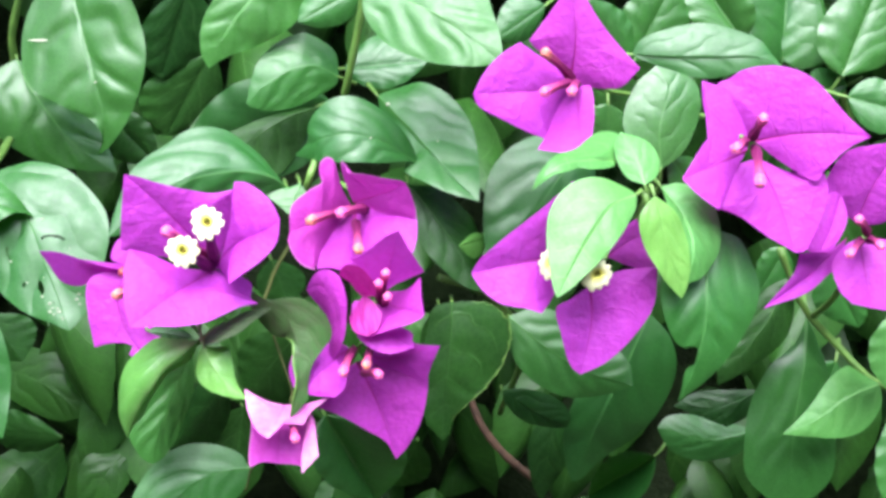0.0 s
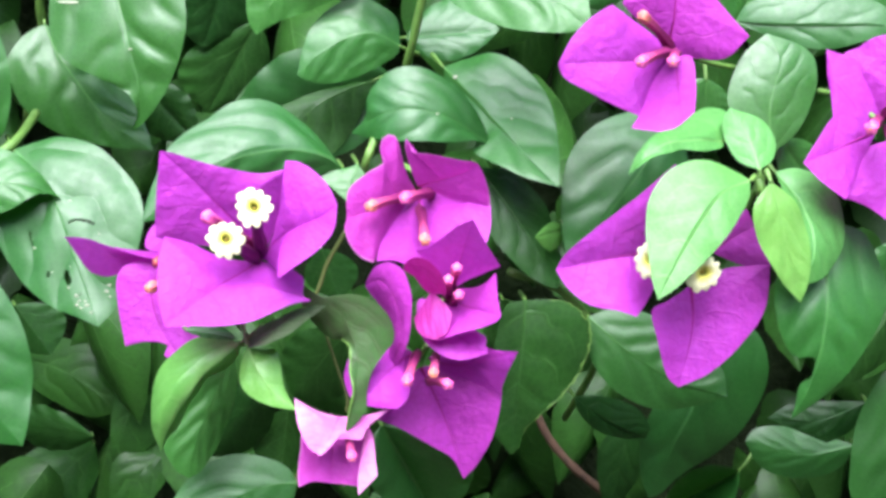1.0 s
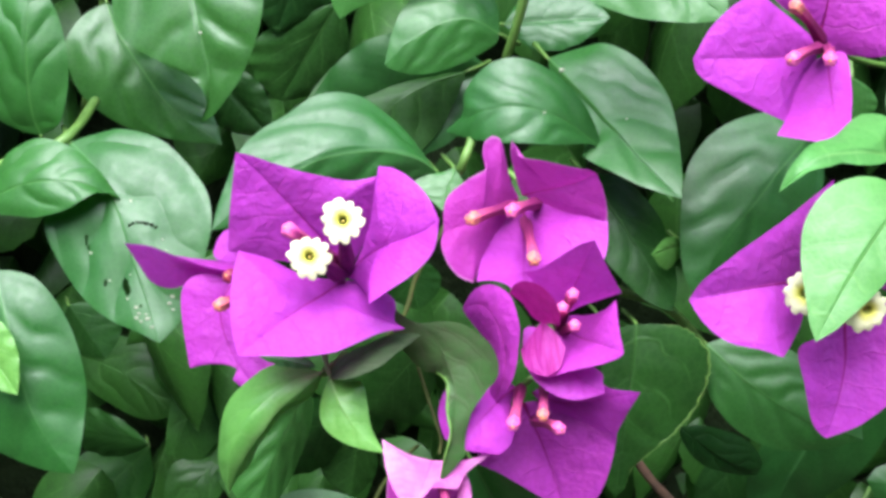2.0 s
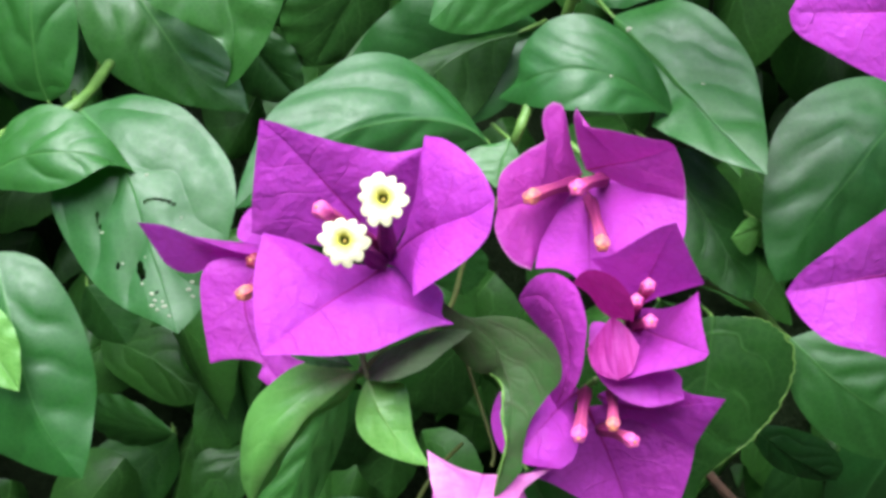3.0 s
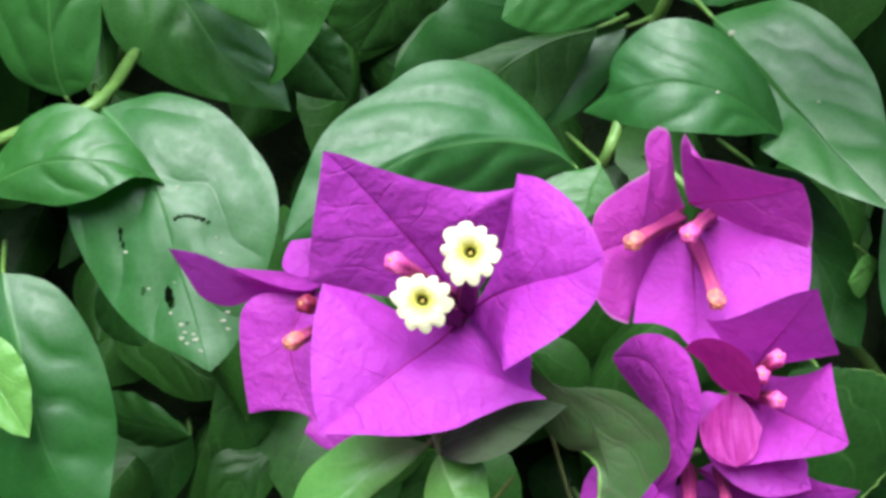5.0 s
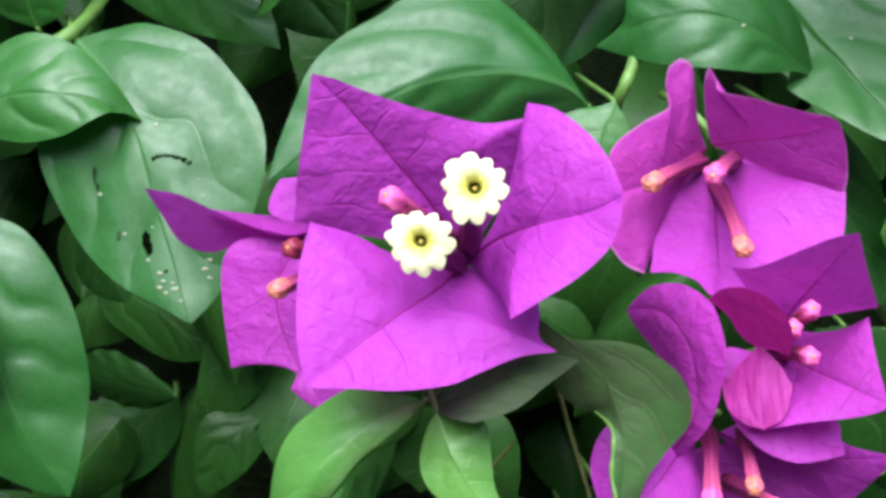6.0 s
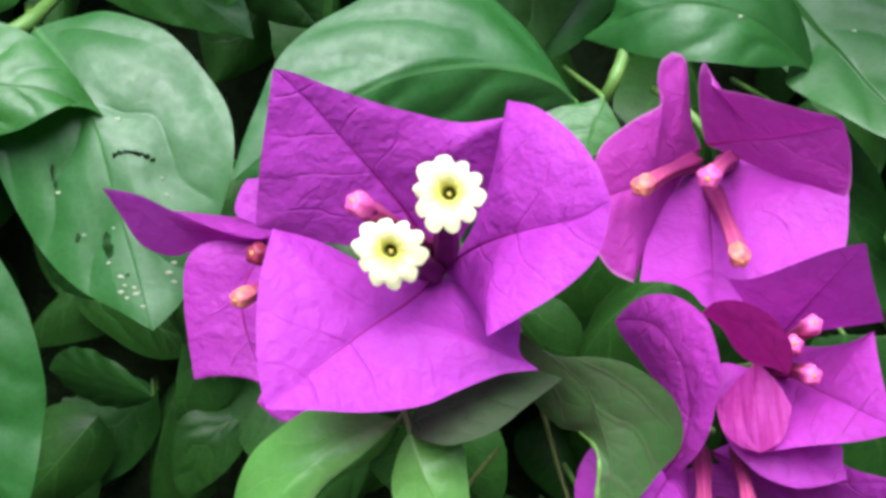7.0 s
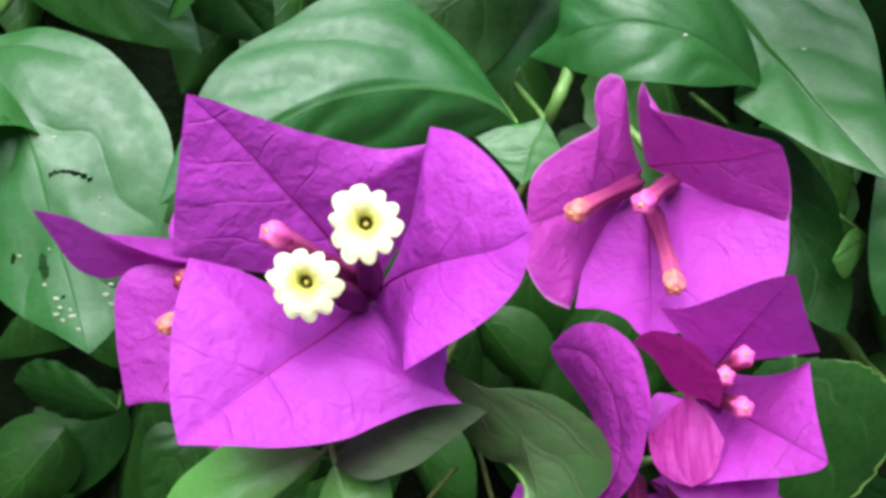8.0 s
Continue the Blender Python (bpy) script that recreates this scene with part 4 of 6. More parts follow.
bract(flower_h, [(0.1249, 0.0170, 1.1914), (0.1159, 0.0140, 1.1910), (0.1055, 0.0110, 1.1899), (0.0942, 0.0080, 1.1882)],
     [(0.1280, 0.0170, 1.1991), (0.1304, 0.0160, 1.2111), (0.1294, 0.0140, 1.2181, 1), (0.1166, 0.0110, 1.2080), (0.1050, 0.0090, 1.1997), (0.0973, 0.0080, 1.1933)],
     [(0.1248, 0.0150, 1.1824), (0.1212, 0.0090, 1.1780), (0.1173, 0.0030, 1.1752, 1), (0.1120, 0.0030, 1.1770), (0.1039, 0.0040, 1.1787), (0.0980, 0.0060, 1.1828)])
bract(flower_h, [(0.1361, 0.0170, 1.1811), (0.1364, 0.0150, 1.1705), (0.1345, 0.0120, 1.1613), (0.1317, 0.0100, 1.1512)],
     [(0.1291, 0.0160, 1.1765), (0.1234, 0.0120, 1.1744), (0.1246, 0.0090, 1.1664), (0.1268, 0.0090, 1.1580), (0.1288, 0.0090, 1.1539)],
     [(0.1458, 0.0170, 1.1858), (0.1583, 0.0130, 1.1880, 1), (0.1572, 0.0120, 1.1747), (0.1503, 0.0110, 1.1641), (0.1410, 0.0100, 1.1556)])
bract(flower_h, [(0.1420, 0.0180, 1.1907), (0.1488, 0.0180, 1.1955), (0.1544, 0.0170, 1.1985)],
     [(0.1458, 0.0180, 1.1995), (0.1516, 0.0170, 1.2041, 1)],
     [(0.1490, 0.0180, 1.1875), (0.1562, 0.0150, 1.1860), (0.1587, 0.0140, 1.1874, 1)])
tube(flower_h, (0.1380, 0.0150, 1.1909), (0.1346, -0.0040, 1.1896), closed="open", face=(0.15, -1, -0.15))
tube(flower_h, (0.1371, 0.0150, 1.1917), (0.1203, 0.0000, 1.1923), closed="open", face=(-0.7, -1, 0.1))
stem(flower_h, [(0.1404, 0.0180, 1.1893), (0.1517, 0.0300, 1.1962), (0.1552, 0.0200, 1.2102)], 0.0008, 0.0009)

flower_i = flower((0.1887, 0.0160, 1.2304), "wide open magenta bougainvillea flower with three pink buds")
bract(flower_i, [(0.1925, 0.0200, 1.2295), (0.2037, 0.0160, 1.2320), (0.2162, 0.0130, 1.2325), (0.2289, 0.0100, 1.2313)],
     [(0.1876, 0.0210, 1.2353), (0.1828, 0.0220, 1.2420), (0.1796, 0.0230, 1.2483), (0.1838, 0.0230, 1.2505, 1), (0.1892, 0.0220, 1.2539), (0.2002, 0.0200, 1.2548), (0.2110, 0.0170, 1.2505), (0.2217, 0.0130, 1.2383)],
     [(0.2006, 0.0170, 1.2229), (0.2105, 0.0110, 1.2168), (0.2135, 0.0100, 1.2202, 1), (0.2212, 0.0100, 1.2274)])
bract(flower_i, [(0.1900, 0.0200, 1.2266), (0.1783, 0.0140, 1.2228), (0.1648, 0.0080, 1.2188)],
     [(0.1914, 0.0220, 1.2361), (0.1856, 0.0220, 1.2458), (0.1742, 0.0220, 1.2502, 1), (0.1747, 0.0200, 1.2404), (0.1786, 0.0180, 1.2354), (0.1721, 0.0130, 1.2284)],
     [(0.1845, 0.0150, 1.2187), (0.1801, 0.0090, 1.2130), (0.1767, 0.0050, 1.2086, 1), (0.1697, 0.0060, 1.2137)])
bract(flower_i, [(0.1937, 0.0200, 1.2236), (0.1988, 0.0130, 1.2109), (0.2035, 0.0050, 1.1933)],
     [(0.1827, 0.0170, 1.2204), (0.1778, 0.0110, 1.2141), (0.1771, 0.0080, 1.2088, 1), (0.1849, 0.0080, 1.2055), (0.1942, 0.0060, 1.1988)],
     [(0.2050, 0.0180, 1.2188), (0.2154, 0.0140, 1.2186, 1), (0.2162, 0.0120, 1.2117), (0.2117, 0.0080, 1.2018), (0.2075, 0.0060, 1.1942)])
tube(flower_i, (0.1890, 0.0120, 1.2314), (0.1874, -0.0040, 1.2393), size=1.25)
tube(flower_i, (0.1871, 0.0120, 1.2305), (0.1787, -0.0060, 1.2307), size=1.25)
tube(flower_i, (0.1900, 0.0120, 1.2286), (0.1873, -0.0040, 1.2199), size=1.25)
stem(flower_i, [(0.1883, 0.0160, 1.2300), (0.1843, 0.0300, 1.2354), (0.1803, 0.0450, 1.2360)], 0.0008, 0.0009)

flower_j = flower((0.2353, 0.0260, 1.1938), "magenta bougainvillea flower with pink buds beside another bloom")
bract(flower_j, [(0.2300, 0.0280, 1.1935), (0.2161, 0.0220, 1.1829), (0.1964, 0.0150, 1.1715)],
     [(0.2233, 0.0260, 1.1900), (0.2108, 0.0220, 1.1891, 1), (0.2075, 0.0190, 1.1822)],
     [(0.2253, 0.0250, 1.1840), (0.2203, 0.0210, 1.1809), (0.2117, 0.0170, 1.1760)])
bract(flower_j, [(0.2341, 0.0280, 1.1934), (0.2336, 0.0200, 1.1829), (0.2349, 0.0140, 1.1709)],
     [(0.2274, 0.0260, 1.1899), (0.2225, 0.0220, 1.1847), (0.2235, 0.0160, 1.1770), (0.2274, 0.0140, 1.1727, 1)],
     [(0.2448, 0.0240, 1.1919), (0.2489, 0.0180, 1.1829), (0.2440, 0.0140, 1.1706)])
bract(flower_j, [(0.2328, 0.0280, 1.1986), (0.2365, 0.0240, 1.2123), (0.2457, 0.0220, 1.2282)],
     [(0.2271, 0.0270, 1.2029), (0.2179, 0.0240, 1.2097, 1), (0.2204, 0.0240, 1.2166), (0.2263, 0.0230, 1.2249), (0.2358, 0.0220, 1.2272)],
     [(0.2412, 0.0260, 1.1987), (0.2550, 0.0220, 1.2082), (0.2536, 0.0210, 1.2223)])
bract(flower_j, [(0.2251, 0.0240, 1.2101), (0.2207, 0.0180, 1.2017), (0.2152, 0.0140, 1.1913)],
     [(0.2200, 0.0220, 1.2100), (0.2142, 0.0170, 1.2011), (0.2104, 0.0140, 1.1926)],
     [(0.2256, 0.0180, 1.2026), (0.2219, 0.0150, 1.1953), (0.2184, 0.0140, 1.1914, 1)])
tube(flower_j, (0.2346, 0.0220, 1.1956), (0.2244, 0.0040, 1.2042), size=1.12)
tube(flower_j, (0.2327, 0.0220, 1.1936), (0.2219, 0.0040, 1.1931), size=1.12)
tube(flower_j, (0.2348, 0.0220, 1.1936), (0.2319, 0.0040, 1.1955), size=1.12)
stem(flower_j, [(0.2353, 0.0260, 1.1938), (0.2356, 0.0500, 1.1672), (0.2348, 0.0700, 1.1531)], 0.001, 0.0013)

shoot_a = shoot((-0.0907, 0.1500, 1.2659), "shoot with large glossy green drooping leaves")
leaf(shoot_a, [(-0.0580, 0.1200, 1.2864), (-0.0532, 0.1160, 1.2686), (-0.0483, 0.1100, 1.2486), (-0.0453, 0.1070, 1.2307), (-0.0496, 0.1100, 1.2181)],
     [(-0.0736, 0.1220, 1.2800), (-0.0791, 0.1180, 1.2599), (-0.0748, 0.1120, 1.2455), (-0.0610, 0.1080, 1.2377), (-0.0508, 0.1060, 1.2327), (-0.0468, 0.1060, 1.2263)],
     [(-0.0363, 0.1120, 1.2839), (-0.0288, 0.1080, 1.2684), (-0.0276, 0.1050, 1.2530), (-0.0349, 0.1050, 1.2341), (-0.0439, 0.1070, 1.2220)], spots=[(-0.0708, 1.2640, 0.0007, 8.0), (-0.0480, 1.2480, 0.0004, 2.0)], look_of='deep', relief=0.024, veins=3.6)
leaf(shoot_a, [(-0.0882, 0.1420, 1.2555), (-0.0838, 0.1400, 1.2443), (-0.0770, 0.1380, 1.2341), (-0.0658, 0.1370, 1.2190), (-0.0484, 0.1370, 1.2067)],
     [(-0.0959, 0.1400, 1.2512), (-0.1013, 0.1360, 1.2425), (-0.1004, 0.1340, 1.2342), (-0.0963, 0.1330, 1.2248), (-0.0884, 0.1340, 1.2172), (-0.0773, 0.1350, 1.2114), (-0.0622, 0.1360, 1.2083)],
     [(-0.0727, 0.1460, 1.2469), (-0.0596, 0.1460, 1.2317), (-0.0511, 0.1400, 1.2149)], look_of='deep', relief=0.024)
plain_leaf(shoot_a, (-0.0536, 0.1500, 1.2313), (-0.0335, 0.1500, 1.2081), (-0.0548, 0.1500, 1.2140), (-0.0368, 0.1500, 1.2273), label="dark leaf in the shade", look_of="shade_tone")
plain_leaf(shoot_a, (-0.0211, 0.1900, 1.2853), (-0.0383, 0.2000, 1.2424), (-0.0466, 0.1950, 1.2638), (-0.0134, 0.2000, 1.2605), look_of="shade_tone")
plain_leaf(shoot_a, (-0.0138, 0.2000, 1.2539), (-0.0390, 0.2100, 1.2144), (-0.0489, 0.2050, 1.2368), (-0.0138, 0.2100, 1.2263), look_of="shade_tone")
stem(shoot_a, [(-0.0797, 0.1300, 1.2868), (-0.0885, 0.1400, 1.2661), (-0.0921, 0.1500, 1.2491), (-0.1069, 0.1700, 1.2151)], 0.0016, 0.002)
leaf(shoot_a, [(-0.1015, 0.1060, 1.2138), (-0.1027, 0.1040, 1.2223), (-0.1027, 0.1020, 1.2366), (-0.1020, 0.1030, 1.2520), (-0.1001, 0.1060, 1.2639)],
     [(-0.1094, 0.1070, 1.2156), (-0.1163, 0.1070, 1.2201), (-0.1207, 0.1070, 1.2325), (-0.1207, 0.1080, 1.2483), (-0.1117, 0.1080, 1.2604)],
     [(-0.0946, 0.1040, 1.2179), (-0.0914, 0.1030, 1.2261), (-0.0900, 0.1030, 1.2366), (-0.0910, 0.1040, 1.2452), (-0.0941, 0.1050, 1.2555)])

shoot_b = shoot((-0.1020, 0.1000, 1.2060), "shoot with broad leaves, one eaten into holes by insects")
leaf(shoot_b, [(-0.1165, 0.0860, 1.1936), (-0.1063, 0.0830, 1.1991), (-0.0982, 0.0810, 1.2023), (-0.0890, 0.0790, 1.2037), (-0.0784, 0.0800, 1.2023), (-0.0697, 0.0840, 1.1973)],
     [(-0.1141, 0.0900, 1.2007), (-0.1093, 0.0890, 1.2062), (-0.1057, 0.0890, 1.2113), (-0.0976, 0.0890, 1.2152), (-0.0902, 0.0880, 1.2148), (-0.0834, 0.0870, 1.2120), (-0.0773, 0.0860, 1.2064)],
     [(-0.1122, 0.0840, 1.1924), (-0.1027, 0.0800, 1.1925), (-0.0938, 0.0770, 1.1928), (-0.0853, 0.0750, 1.1954), (-0.0790, 0.0750, 1.1988), (-0.0751, 0.0780, 1.2004), (-0.0721, 0.0810, 1.1996)], stalk=0, fold=0.015)
leaf(shoot_b, [(-0.0901, 0.1000, 1.2126), (-0.0792, 0.0920, 1.2048), (-0.0711, 0.0850, 1.1938), (-0.0657, 0.0790, 1.1813), (-0.0600, 0.0720, 1.1680), (-0.0548, 0.0650, 1.1567)],
     [(-0.0935, 0.0960, 1.2062), (-0.0949, 0.0880, 1.1948), (-0.0943, 0.0840, 1.1879), (-0.0904, 0.0810, 1.1795), (-0.0828, 0.0760, 1.1697), (-0.0724, 0.0710, 1.1626), (-0.0617, 0.0670, 1.1593)],
     [(-0.0819, 0.1020, 1.2152), (-0.0727, 0.1010, 1.2172), (-0.0597, 0.0980, 1.2138), (-0.0497, 0.0940, 1.2056), (-0.0437, 0.0890, 1.1984), (-0.0419, 0.0850, 1.1894), (-0.0433, 0.0810, 1.1804), (-0.0468, 0.0750, 1.1676), (-0.0505, 0.0690, 1.1609)], look_of='worn', relief=0.020, veins=3.4, holes=[(-0.0668, 1.1726, 0.00108, 0.00192), (-0.0659, 1.1711, 0.00096, 0.00156), (-0.0732, 1.1730, 0.00060, 0.00108), (-0.0804, 1.1859, 0.00048, 0.00084), (-0.0803, 1.1843, 0.00036, 0.00108), (-0.0796, 1.1825, 0.00036, 0.00096), (-0.0664, 1.1899, 0.00060, 0.00048), (-0.0653, 1.1905, 0.00072, 0.00042), (-0.0639, 1.1908, 0.00084, 0.00036), (-0.0625, 1.1907, 0.00084, 0.00036), (-0.0611, 1.1904, 0.00084, 0.00042), (-0.0597, 1.1899, 0.00072, 0.00048), (-0.0585, 1.1892, 0.00060, 0.00048), (-0.0614, 1.1668, 0.00048, 0.00048)], spots=[(-0.0625, 1.1664, 0.00060, 1.4), (-0.0618, 1.1648, 0.00050, 1.4), (-0.0625, 1.1634, 0.00070, 1.4), (-0.0588, 1.1633, 0.00070, 1.4), (-0.0597, 1.1647, 0.00040, 1.4), (-0.0531, 1.1672, 0.00070, 1.4), (-0.0523, 1.1688, 0.00050, 1.4), (-0.0518, 1.1656, 0.00050, 1.4), (-0.0609, 1.1625, 0.00050, 1.4), (-0.0575, 1.1612, 0.00040, 1.4), (-0.0658, 1.1688, 0.00050, 1.4), (-0.0787, 1.1813, 0.00050, 1.4), (-0.0669, 1.1968, 0.00050, 1.4), (-0.0562, 1.1856, 0.00035, 1.4), (-0.0548, 1.1826, 0.00030, 1.4), (-0.0719, 1.1737, 0.00035, 1.4), (-0.0654, 1.1755, 0.00030, 1.4)], nu=200, nv=150, label='leaf with insect holes and pale flecks')
leaf(shoot_b, [(-0.1043, 0.0660, 1.1786), (-0.0985, 0.0590, 1.1653), (-0.0947, 0.0550, 1.1512), (-0.0891, 0.0520, 1.1351), (-0.0786, 0.0500, 1.1200)],
     [(-0.1123, 0.0660, 1.1734), (-0.1174, 0.0620, 1.1537), (-0.1157, 0.0580, 1.1340), (-0.1030, 0.0540, 1.1253), (-0.0889, 0.0510, 1.1211)],
     [(-0.0977, 0.0660, 1.1784), (-0.0908, 0.0650, 1.1760), (-0.0844, 0.0630, 1.1691), (-0.0790, 0.0610, 1.1581), (-0.0761, 0.0590, 1.1449), (-0.0763, 0.0560, 1.1355), (-0.0769, 0.0520, 1.1266)], stalk=0)
plain_leaf(shoot_b, (-0.1098, 0.0550, 1.1673), (-0.0917, 0.0450, 1.1467), (-0.1025, 0.0450, 1.1540), (-0.0948, 0.0500, 1.1647), look_of="lime", stalk=0)
stem(shoot_b, [(-0.1306, 0.1000, 1.1973), (-0.1078, 0.1000, 1.2072), (-0.0914, 0.1000, 1.2137), (-0.0903, 0.1300, 1.2227)], 0.0016, 0.0018)

shoot_c = shoot((0.0303, 0.0800, 1.2055), "shoot with wide pale-sheened leaves around the blooms")
leaf(shoot_c, [(0.0295, 0.0660, 1.2098), (0.0245, 0.0630, 1.2140), (0.0175, 0.0600, 1.2167), (0.0077, 0.0570, 1.2173), (-0.0029, 0.0530, 1.2157), (-0.0110, 0.0500, 1.2120), (-0.0213, 0.0460, 1.2055), (-0.0326, 0.0420, 1.1970)],
     [(0.0264, 0.0660, 1.2139), (0.0197, 0.0670, 1.2221), (0.0132, 0.0670, 1.2281), (0.0074, 0.0670, 1.2319), (0.0006, 0.0660, 1.2331), (-0.0067, 0.0640, 1.2318), (-0.0136, 0.0600, 1.2275), (-0.0205, 0.0570, 1.2235), (-0.0260, 0.0530, 1.2178), (-0.0292, 0.0490, 1.2099), (-0.0313, 0.0450, 1.2034)],
     [(0.0248, 0.0640, 1.2094), (0.0192, 0.0620, 1.2070), (0.0082, 0.0580, 1.2050), (-0.0038, 0.0530, 1.2039), (-0.0187, 0.0450, 1.1991)], stalk=0, relief=0.017)
leaf(shoot_c, [(0.0344, 0.0660, 1.2114), (0.0331, 0.0640, 1.2067), (0.0311, 0.0600, 1.1996)],
     [(0.0305, 0.0660, 1.2100), (0.0241, 0.0650, 1.2097), (0.0204, 0.0640, 1.2084, 1), (0.0250, 0.0620, 1.2049)],
     [(0.0368, 0.0650, 1.2079), (0.0380, 0.0640, 1.2050), (0.0345, 0.0620, 1.2018)], stalk=0)
leaf(shoot_c, [(0.0013, 0.0140, 1.1659), (-0.0035, 0.0100, 1.1642), (-0.0103, 0.0060, 1.1600), (-0.0156, 0.0040, 1.1535), (-0.0204, 0.0050, 1.1450), (-0.0232, 0.0080, 1.1338)],
     [(-0.0044, 0.0160, 1.1664), (-0.0093, 0.0160, 1.1672), (-0.0140, 0.0140, 1.1665), (-0.0189, 0.0130, 1.1631), (-0.0226, 0.0120, 1.1591), (-0.0252, 0.0110, 1.1528), (-0.0261, 0.0100, 1.1464), (-0.0255, 0.0090, 1.1401)],
     [(-0.0003, 0.0150, 1.1612), (-0.0042, 0.0140, 1.1572), (-0.0092, 0.0130, 1.1548), (-0.0124, 0.0130, 1.1509), (-0.0155, 0.0120, 1.1458), (-0.0180, 0.0110, 1.1410), (-0.0209, 0.0090, 1.1381)], look_of='lime', fold=0.075, relief=0.012)
leaf(shoot_c, [(0.0033, 0.0120, 1.1651), (0.0065, 0.0080, 1.1590), (0.0116, 0.0050, 1.1526), (0.0182, 0.0030, 1.1481)],
     [(0.0017, 0.0110, 1.1616), (0.0009, 0.0090, 1.1571), (0.0025, 0.0060, 1.1535), (0.0069, 0.0040, 1.1507), (0.0130, 0.0030, 1.1489)],
     [(0.0072, 0.0130, 1.1638), (0.0118, 0.0110, 1.1642), (0.0133, 0.0090, 1.1594), (0.0142, 0.0070, 1.1544), (0.0162, 0.0050, 1.1508)], look_of='lime', fold=0.06, relief=0.012)
leaf(shoot_c, [(0.0026, 0.0140, 1.1653), (0.0104, 0.0120, 1.1703), (0.0186, 0.0100, 1.1750), (0.0271, 0.0075, 1.1784)],
     [(0.0054, 0.0180, 1.1682), (0.0129, 0.0180, 1.1727), (0.0204, 0.0150, 1.1761), (0.0248, 0.0100, 1.1779)],
     [(0.0043, 0.0100, 1.1653), (0.0072, 0.0040, 1.1676), (0.0113, 0.0000, 1.1695), (0.0161, 0.0000, 1.1717), (0.0204, 0.0020, 1.1745), (0.0239, 0.0050, 1.1763)], look_of='dull', relief=0.010, fold=0.0, label='dull leaf seen from its grey-green underside')
plain_leaf(shoot_c, (-0.0161, 0.0200, 1.1679), (-0.0006, 0.0180, 1.1657), (-0.0099, 0.0240, 1.1694), (-0.0083, 0.0140, 1.1670), stalk=0)
leaf(shoot_c, [(0.0201, 0.0160, 1.1823), (0.0267, 0.0130, 1.1786), (0.0314, 0.0110, 1.1751), (0.0340, 0.0090, 1.1698), (0.0360, 0.0060, 1.1633), (0.0353, 0.0030, 1.1530), (0.0322, 0.0010, 1.1413)],
     [(0.0198, 0.0170, 1.1755), (0.0237, 0.0160, 1.1692), (0.0274, 0.0150, 1.1665), (0.0312, 0.0140, 1.1663, 1), (0.0333, 0.0090, 1.1661), (0.0341, 0.0060, 1.1643), (0.0340, 0.0040, 1.1590), (0.0347, 0.0020, 1.1547), (0.0338, 0.0010, 1.1487)],
     [(0.0255, 0.0140, 1.1795), (0.0316, 0.0110, 1.1808), (0.0376, 0.0090, 1.1809), (0.0436, 0.0080, 1.1774), (0.0465, 0.0080, 1.1724), (0.0467, 0.0080, 1.1673), (0.0439, 0.0070, 1.1638), (0.0402, 0.0050, 1.1587), (0.0388, 0.0040, 1.1526), (0.0387, 0.0030, 1.1476, 1), (0.0354, 0.0020, 1.1440)], look_of='dusky', relief=0.008, fold=0.0, label='leaf with one pale edge rolled up', rolled=('left', 0.33, 0.98, 0.00034))
stem(shoot_c, [(0.0343, 0.1000, 1.1937), (0.0299, 0.0900, 1.1863), (0.0229, 0.0750, 1.1759), (0.0199, 0.0500, 1.1699), (0.0106, 0.0300, 1.1652), (0.0004, 0.0220, 1.1639)], 0.0009, 0.0006, material=STEM_BROWN)

shoot_d = shoot((0.0531, 0.1300, 1.2526), "shoot with many overlapping glossy leaves")
leaf(shoot_d, [(0.0802, 0.0920, 1.2135), (0.0717, 0.0860, 1.2202), (0.0627, 0.0820, 1.2255), (0.0519, 0.0800, 1.2278), (0.0432, 0.0820, 1.2262), (0.0372, 0.0860, 1.2229), (0.0311, 0.0900, 1.2186)],
     [(0.0775, 0.0910, 1.2215), (0.0726, 0.0890, 1.2291), (0.0666, 0.0880, 1.2356), (0.0596, 0.0880, 1.2401), (0.0523, 0.0880, 1.2418), (0.0452, 0.0880, 1.2404), (0.0398, 0.0880, 1.2360), (0.0370, 0.0880, 1.2308), (0.0364, 0.0880, 1.2244)],
     [(0.0748, 0.0860, 1.2160), (0.0657, 0.0790, 1.2166), (0.0547, 0.0750, 1.2176), (0.0448, 0.0780, 1.2175), (0.0375, 0.0850, 1.2177)], stalk=0, fold=0.015, spots=[(0.0610, 1.2259, 0.0004, 1.4)])
plain_leaf(shoot_d, (0.0456, 0.1550, 1.2318), (-0.0227, 0.1500, 1.2118), (0.0066, 0.1500, 1.2447), (0.0216, 0.1450, 1.2026), relief=0.006)
leaf(shoot_d, [(0.0641, 0.1180, 1.2394), (0.0750, 0.1060, 1.2282), (0.0830, 0.0960, 1.2195), (0.0920, 0.0840, 1.2102), (0.1022, 0.0720, 1.2018)],
     [(0.0667, 0.1120, 1.2266), (0.0747, 0.0980, 1.2169), (0.0736, 0.0880, 1.2122, 1), (0.0786, 0.0840, 1.2095), (0.0872, 0.0780, 1.2059), (0.0958, 0.0740, 1.2035)],
     [(0.0723, 0.1210, 1.2420), (0.0818, 0.1180, 1.2446), (0.0912, 0.1130, 1.2409), (0.0976, 0.1070, 1.2353), (0.1017, 0.1000, 1.2282), (0.1034, 0.0920, 1.2188), (0.1032, 0.0800, 1.2096)], spots=[(0.0688, 1.2359, 0.0010, 1.4), (0.0878, 1.2230, 0.0004, 1.4)])
